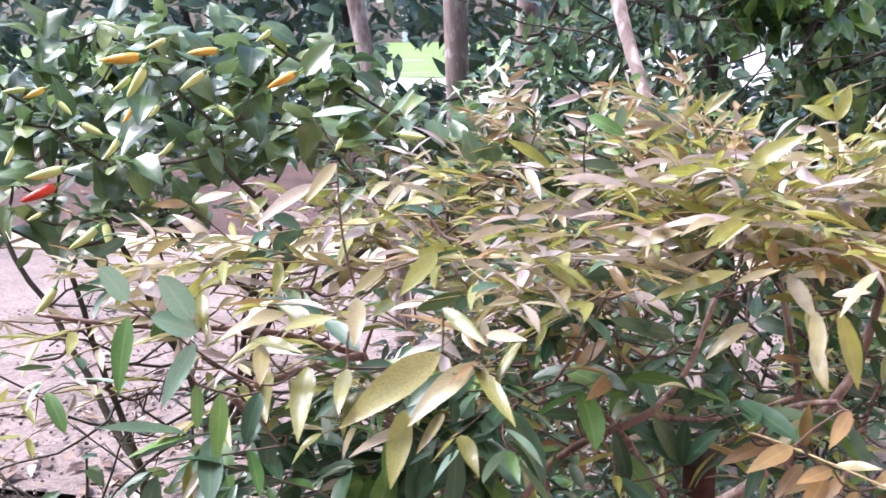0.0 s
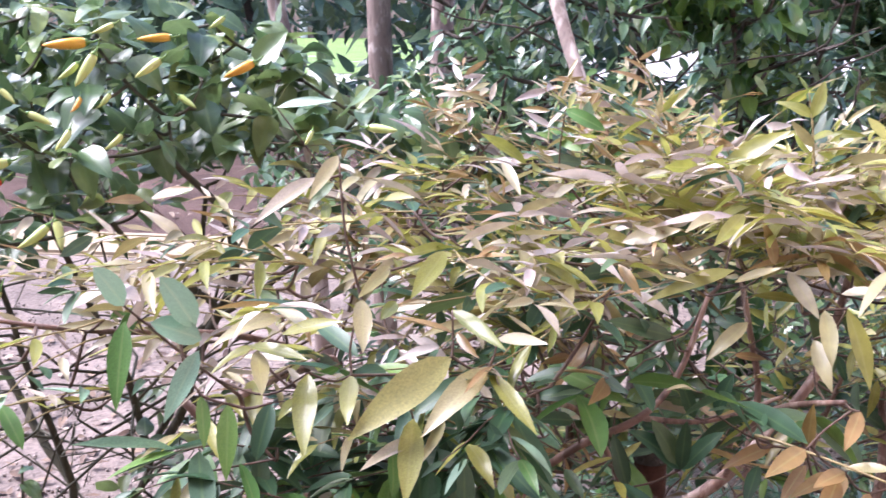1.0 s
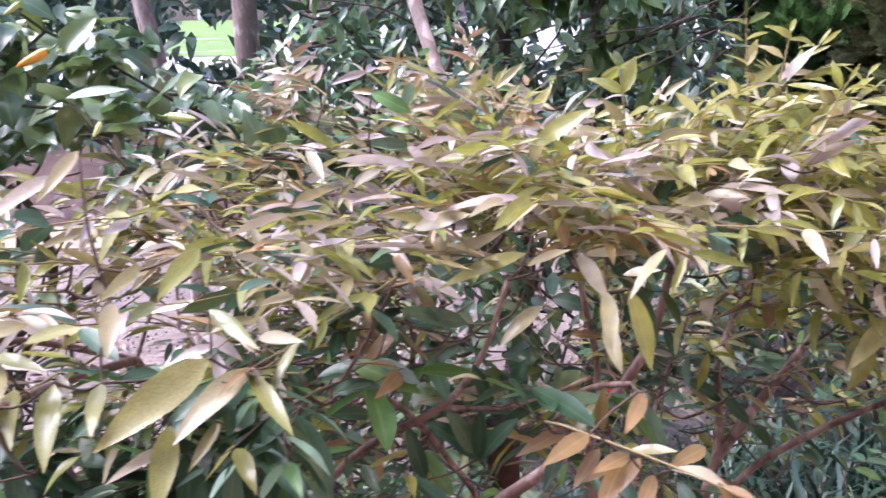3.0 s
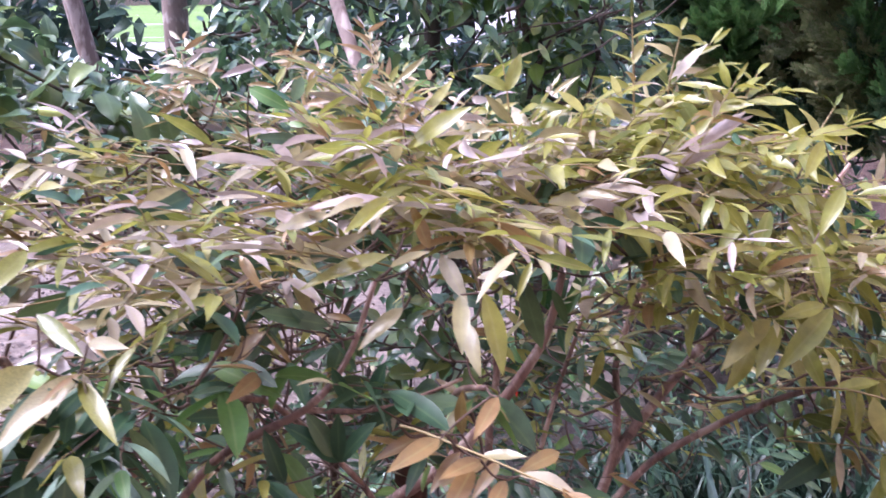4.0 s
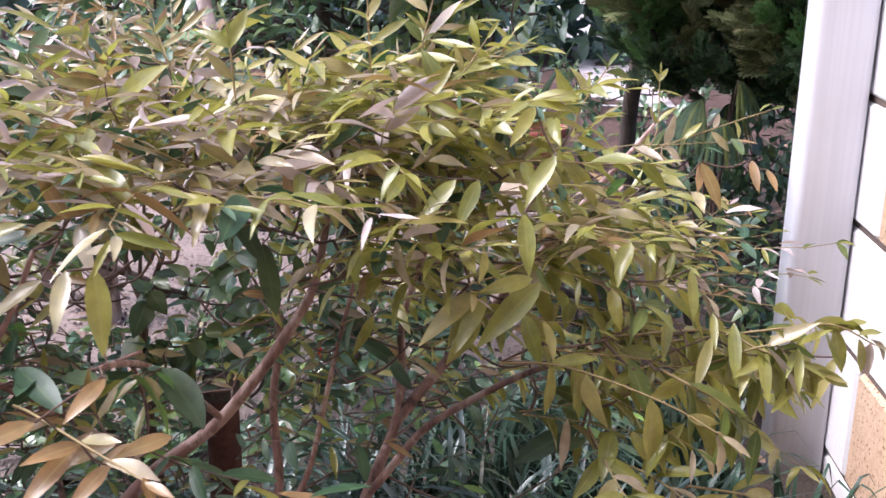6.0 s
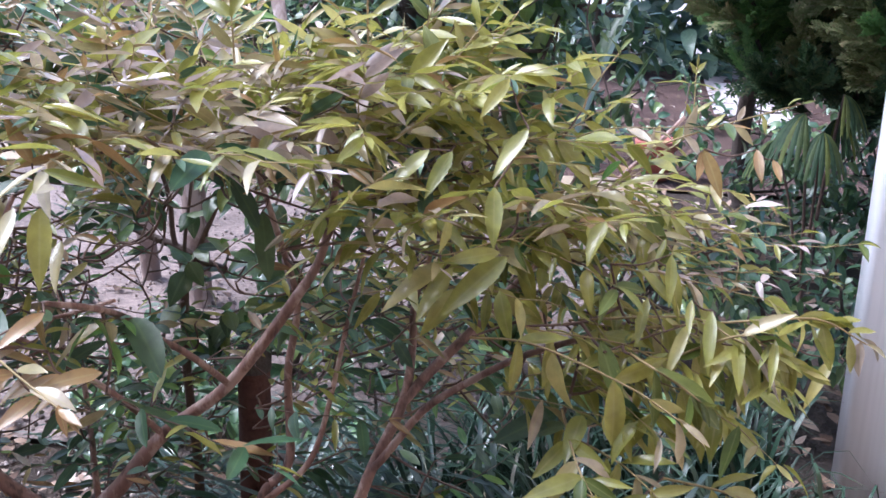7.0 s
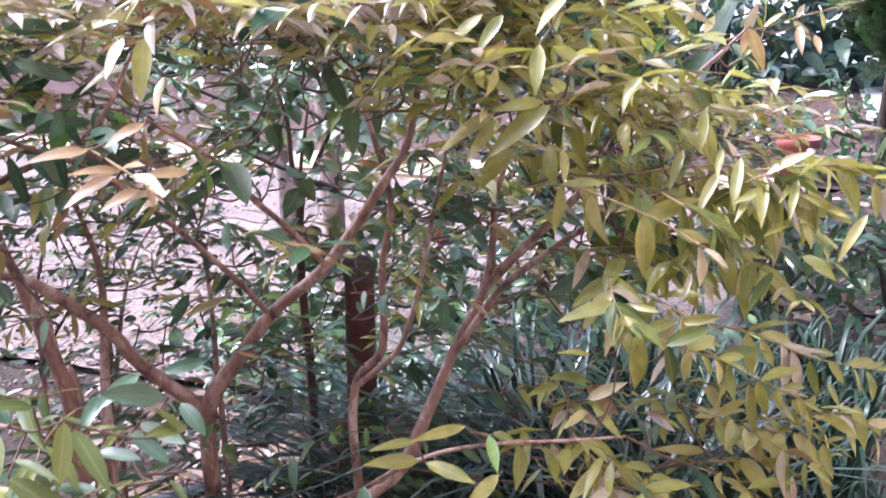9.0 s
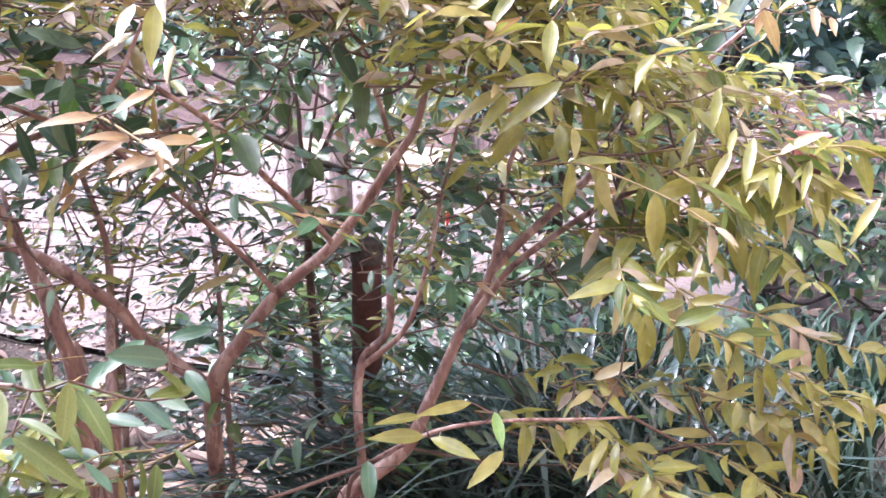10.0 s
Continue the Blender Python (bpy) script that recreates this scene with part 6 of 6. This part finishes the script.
def hedge():
    """The dark planting that closes the garden, bush by bush, with low gaps to the lawn and the driveway."""
    for n in range(11):
        x0 = -7.9 + 1.4 * n
        s = thing("hedge_bush", (x0 + 0.7, 7.9, 0.0), "tall dark bluish green hedge bush closing the garden", "hedge", "hedge bushes behind the trees")
        line = bend([(0, 0, -0.03), (0.05, 0.02, 0.6), (-0.04, 0.0, 1.2), (0.02, 0.03, 2.0)], 5)
        ob = new("trunk", raw_mesh("trunk", *tube_arrays(line, [0.05, 0.04, 0.015], 9), [M_DARK_BARK]))
        ob.parent = s
        lv = Leaves(OBLONG, [M_HEDGE])
        top = 2.3 + rnd(-0.3, 0.4)
        for _ in range(1600):
            x, y, z = x0 + rnd(-0.15, 1.55), rnd(7.1, 8.7), top * random.random() ** 1.1
            k = x / (y + 0.15) + 0.025 * noise.noise((2.0 * y, 4.0 * z, 0.5)) + rnd(-0.008, 0.008)
            if (-0.335 < k < -0.265 and 0.38 < z < 0.80) or (-0.012 < k < 0.05 and 0.48 < z < 0.74):
                continue
            lv.put((x, y, z), in_ball() + np.array([0, -0.4, 0]), np.array([0, -0.5, 0.8]) + 0.7 * in_ball(), rnd(0.12, 0.27))
        lv.build(s, 0, None, rest="foliage", rest_label="dark bluish green hedge leaves")


hedge()


def far_fence():
    """Brown board fence with pale posts beyond the lawn."""
    f = thing("fence", (-8.0, 35.0, 0.0), "reddish brown board fence with white posts beyond the lawn", "fence")
    bm = bmesh.new()
    bmesh.ops.create_cube(bm, size=1)
    bmesh.ops.scale(bm, vec=(0.28, 0.04, 2.4), verts=bm.verts)
    bmesh.ops.bevel(bm, geom=bm.edges[:], offset=0.01, segments=1, affect="EDGES")
    board = bpy.data.meshes.new("board")
    bm.to_mesh(board)
    bm.free()
    board.materials.append(M_FENCE)
    for i in range(90):
        ob = new("board", board)
        ob.parent, ob.location = f, (-14 + 0.3 * i, rnd(-0.01, 0.01), 1.2 + rnd(-0.02, 0.02))
    for i in range(8):
        bm = bmesh.new()
        bmesh.ops.create_cube(bm, size=1)
        bmesh.ops.scale(bm, vec=(0.22, 0.2, 2.5), verts=bm.verts)
        bmesh.ops.bevel(bm, geom=bm.edges[:], offset=0.03, segments=1, affect="EDGES")
        part("post", bm, M_FAR_WHITE, f, "white fence post").location = (-13.8 + 3.6 * i, -0.13, 1.25)


far_fence()


# ---------------------------------------------------------------- conifer
def frond_template():
    """A flat feathery spray: a midrib with side shoots, one unit long."""
    verts, quads, uv = [], [], []

    def strip(a, b, w):
        d = unit(np.subtract(b, a))
        sd = np.array([-d[1], d[0], 0]) * w
        n = len(verts)
        for p, k in ((a, 1.0), (b, 0.45)):
            verts.append(np.array(p) - sd * k)
            verts.append(np.array(p) + sd * k)
        quads.append((n, n + 1, n + 3, n + 2))
        uv.extend([(0.2, 0.1), (0.8, 0.1), (0.2, 0.9), (0.8, 0.9)])

    strip((0, 0, 0), (0, 0.5, 0.02), 0.025)
    strip((0, 0.5, 0.02), (0, 1.0, -0.08), 0.022)
    for i, y in enumerate((0.15, 0.3, 0.45, 0.6, 0.75, 0.88)):
        for sg in (-1, 1):
            l = 0.42 * (1 - 0.7 * abs(y - 0.35))
            tip = (sg * l * 0.62, y + l * 0.75, 0.06 * math.sin(3 * i) - 0.05)
            strip((0, y, 0), tip, 0.050)
            for q in (0.45, 0.75):
                b = np.array((0, y, 0)) * (1 - q) + np.array(tip) * q
                strip(b, b + np.array((sg * 0.02 - sg * 0.05, 0.12, 0.02)), 0.032)
                strip(b, b + np.array((sg * 0.11, 0.04, -0.02)), 0.032)
    return np.array(verts), np.array(quads), np.array(uv)


FROND = [frond_template()]


def conifer(place, trunk, radii, shells, label):
    s = thing("conifer", place, label, "conifer")
    inv = s.matrix_basis.inverted()
    line = bend(trunk, 8)
    ob = new("trunk", raw_mesh("trunk", *tube_arrays(line, radii, 12), [M_DARK_BARK]))
    ob.parent, ob.matrix_basis = s, inv
    b = Bundle()
    skel = Skeleton(line[len(line) // 2 :])
    lv = Leaves(FROND, [M_CONIFER, M_CONIFER_FRESH, M_CONIFER_LIT])
    for n, centre, rad, kinds in shells:
        c, rad = np.array(centre), np.array(rad)
        for i in range(n // 2):
            u = in_ball()
            u = unit(u) * rnd(0.35, 1.0) ** 0.6 * (1 + 0.25 * noise.noise(Vector(unit(u)) * 3.0))
            p, tone = c + u * rad, random.choices((0, 1, 2), kinds)[0]
            skel.join(b, c + 0.85 * u * rad, 0.004)
            axis, plume = unit(u * (1, 1, 0.3) + 0.35 * in_ball() + np.array([0, 0, 0.55])), rnd(0.12, 0.22)
            for k in range(30):
                v = k / 29
                q = in_ball()
                q = unit(q - axis * (q @ axis))
                lv.put(p + axis * plume * (v - 0.4), axis * (0.7 + 0.5 * v) + q * (0.75 - 0.4 * v) + 0.15 * in_ball(), in_ball(), rnd(0.05, 0.085) * (1.15 - 0.5 * v), None, tone)
    ob = new("limb_mass", b.mesh("limb_mass", [M_DARK_BARK]))
    ob.parent, ob.matrix_basis = s, inv
    tagged(ob, kind="stuff")
    lv.build(s, 0, None, rest="crown", rest_label="dense dark feathery conifer sprays")


# the right-hand shell is mostly the paler olive, so its lit look is coloured in
conifer((0.79, 4.0, 0.0), [(0.79, 4.0, -0.03), (0.78, 3.95, 0.3), (0.80, 3.6, 0.8), (0.85, 3.2, 1.6), (0.90, 3.1, 2.4)], [0.034, 0.030, 0.026, 0.014],
        [(330, (0.80, 3.15, 1.08), (0.40, 0.30, 0.42), (6, 0.6, 0.4)), (34, (0.70, 2.86, 0.80), (0.08, 0.07, 0.15), (0.6, 6, 0.4)), (230, (1.10, 2.72, 0.88), (0.30, 0.25, 0.32), (1.2, 0.6, 6)),
         (60, (0.90, 2.95, 0.62), (0.25, 0.2, 0.12), (6, 0.5, 0.5)), (90, (0.90, 3.0, 1.75), (0.45, 0.35, 0.40), (5, 1, 2))], "dark green bushy conifer behind the house corner, its right plumes coloured paler olive for light")
conifer((1.9, 4.7, 0.0), [(1.9, 4.7, -0.03), (1.9, 4.7, 0.6), (1.9, 4.7, 2.4)], [0.06, 0.05, 0.02],
        [(380, (2.1, 4.9, 1.3), (0.95, 0.6, 1.25), (6, 0.5, 0.5))], "dark conifer in the shade behind the path")


# ---------------------------------------------------------------- strap-leaved grass
def grass_clump(x, y, n, height, lean, label, mat, spread=1.0):
    s = thing("grass_clump", (x, y, 0.0), label, "ornamental grass", "strap-leaved grass clumps")
    verts, quads, uv, k, single = [], [], [], 0, 26
    for j in range(n):
        a = rnd(0, 6.28)
        out = np.array([math.cos(a), math.sin(a), 0]) + np.array([lean, -0.15, 0])
        h, w = height * rnd(0.6, 1.15), rnd(0.0022, 0.0052)
        base = np.array([rnd(-0.04, 0.04), rnd(-0.04, 0.04), 0.0])
        reach = rnd(0.15, 0.75) * h * spread
        sd = unit(np.cross(out, (0, 0, 1)))
        for i in range(8):
            v = i / 7
            p = base + out * reach * v**1.7 + np.array([0, 0, 1]) * h * (v - 0.52 * rnd(0.9, 1.1) * v**2.4)
            ww = w * min(1, (1 - v) * 2.6 + 0.05)
            for u in (-1, 0, 1):
                verts.append(p + sd * u * ww + np.array([0, 0, 0.25 * abs(u) * ww]))
                uv.append((0.5 + 0.5 * u, v))
            if i:
                for u in (0, 1):
                    q = k + (i - 1) * 3 + u
                    quads.append((q, q + 1, q + 4, q + 3))
        k += 24
        if j < single:
            ob = new("blade", raw_mesh("blade", np.array(verts), np.array(quads), [mat], np.array(uv)))
            ob.parent = s
            verts, quads, uv, k = [], [], [], 0
    ob = new("blade_tuft", raw_mesh("blade_tuft", np.array(verts), np.array(quads), [mat], np.array(uv)))
    ob.parent = s
    tagged(ob, "narrow arching green blades", kind="stuff")


for gx, gy in ((0.10, 1.18), (0.24, 1.12), (0.38, 1.08), (0.52, 1.06), (0.62, 1.06), (0.20, 1.30), (0.36, 1.25), (0.50, 1.24), (0.60, 1.22), (0.30, 1.42), (0.46, 1.42), (0.62, 1.42), (0.60, 1.52), (-0.04, 1.24), (0.06, 1.36), (0.40, 1.58), (0.58, 1.60)):
    # a darker kind grows by the wall; further back its dark colour stands for shade
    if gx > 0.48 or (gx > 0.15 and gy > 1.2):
        grass_clump(gx - 0.02, gy + rnd(-0.02, 0.02), 84, 0.56 * rnd(0.9, 1.15), rnd(-0.3, -0.1), "dark green upright strap-leaved clump, the back ones coloured dark for shade", M_DARK_STRAP, 0.5)
    else:
        grass_clump(gx + rnd(-0.02, 0.02), gy + rnd(-0.02, 0.02), 88, (0.62 if gx > 0.15 else 0.40) * rnd(0.9, 1.15), rnd(-0.35, 0.0), "bluish green strap-leaved grass clump arching over the soil", M_GRASS)


for gx, gy in ((-0.02, 1.0), (0.09, 1.0), (0.20, 1.01), (0.02, 1.10), (0.0, 1.2)):
    grass_clump(gx, gy, 105, 0.40 * rnd(0.85, 1.15), rnd(-0.5, -0.2), "low bluish green strap-leaved grass clump among the stems", M_GRASS)


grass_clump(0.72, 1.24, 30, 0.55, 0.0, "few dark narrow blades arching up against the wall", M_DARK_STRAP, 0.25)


# ---------------------------------------------------------------- small things
def hose():
    p = bend([(-0.66, 1.00, 0.020), (-0.44, 1.11, 0.020), (-0.35, 1.20, 0.022), (-0.26, 1.30, 0.020), (-0.10, 1.40, 0.020)], 8)
    ob = new("garden_hose", raw_mesh("garden_hose", *tube_arrays(p, [0.018, 0.018], 12), [M_BLACK_HOSE]))
    tagged(ob, "black plastic irrigation hose lying on the soil", "hose")


hose()


def stake():
    s = thing("wooden_stake", (-0.032, 1.120, 0.0), "short reddish brown post with a dark cap behind the stems", "post")
    b = tube_arrays([(0, 0, -0.02), (0.001, 0, 0.233), (0.002, 0, 0.436)], [0.021, 0.021, 0.020], 16)
    shaft = new("shaft", raw_mesh("shaft", *b, [M_RUST]))
    shaft.parent = s
    b = tube_arrays([(0.002, 0, 0.436), (0.002, 0, 0.461), (0.002, 0, 0.466)], [0.022, 0.022, 0.017], 16)
    ob = new("cap", raw_mesh("cap", *b, [M_DARK_BARK]))
    ob.parent = shaft
    tagged(ob, "dark weathered cap")


stake()


def pot():
    """Round pot with a rolled rim and soil in it."""
    s = thing("plant_pot", (0.484, 4.25, 0.0), "small dull red terracotta plant pot standing on the mulch", "plant pot")
    prof = [(0.0, 0.0), (0.050, 0.0), (0.070, 0.115), (0.073, 0.122), (0.084, 0.124), (0.087, 0.158), (0.084, 0.161), (0.077, 0.159), (0.069, 0.11), (0.064, 0.085)]
    bm = bmesh.new()
    vs = [bm.verts.new((r, 0, z)) for r, z in prof]
    es = [bm.edges.new((a, b)) for a, b in zip(vs, vs[1:])]
    bmesh.ops.spin(bm, geom=vs + es, cent=(0, 0, 0), axis=(0, 0, 1), angle=2 * math.pi, steps=32)
    bmesh.ops.remove_doubles(bm, verts=bm.verts, dist=0.0005)
    ob = part("pot_body", bm, M_TERRACOTTA, s)
    smooth_all(ob.data)
    bm = bmesh.new()
    bmesh.ops.create_circle(bm, cap_ends=True, segments=28, radius=0.064)
    bmesh.ops.translate(bm, vec=(0, 0, 0.088), verts=bm.verts)
    part("soil", bm, M_SOIL, s, "dark potting soil")


pot()


def young_palm():
    """Low palm: thin stalks, each with a drooping fan of broad pleats that part near their tips."""
    s = thing("young_palm", (0.87, 2.80, 0.0), "young palm with broad pleated dull green and yellow leaves", "palm")
    for a, reach, top, size in ((215, 0.06, 0.53, 0.17), (265, 0.07, 0.49, 0.15), (320, 0.05, 0.58, 0.13), (150, 0.12, 0.44, 0.14), (60, 0.1, 0.50, 0.15)):
        out = np.array([math.cos(radians(a)), math.sin(radians(a)), 0])
        p1 = np.array([0, 0, top]) + out * reach
        stalk = new("stalk", raw_mesh("stalk", *tube_arrays(bend([(0, 0, -0.01), p1 / 2 + np.array([0, 0, 0.05]), p1], 5), [0.005, 0.003], 6), [M_TWIG]))
        stalk.parent = s
        side = np.cross(out, (0, 0, 1))
        verts, quads, uv, n = [], [], [], 9
        for k in range(n):
            for r in range(6):
                v = r / 5
                for e in (-1, 0, 1):
                    ang = radians(-62 + 124 * (k + 0.5 + 0.5 * e * (1 if v < 0.62 else 1 - 1.6 * (v - 0.62))) / n)
                    l = size * v * (1 - 0.10 * abs(k - 4) / 4)
                    d = out * math.cos(ang) + side * math.sin(ang)
                    verts.append(p1 + d * l * (0.55 + 0.2 * (1 - v)) + np.array([0, 0, -0.85 * l * v**0.6 + (0.010 if e == 0 else 0.0) * v]))
                    uv.append((0.5 + 0.5 * e, v))
            for r in range(5):
                for e in (0, 1):
                    q = (k * 6 + r) * 3 + e
                    quads.append((q, q + 1, q + 4, q + 3))
        ob = new("leaf", raw_mesh("leaf", np.array(verts), np.array(quads), [M_PALM], np.array(uv)))
        ob.parent = stalk


young_palm()
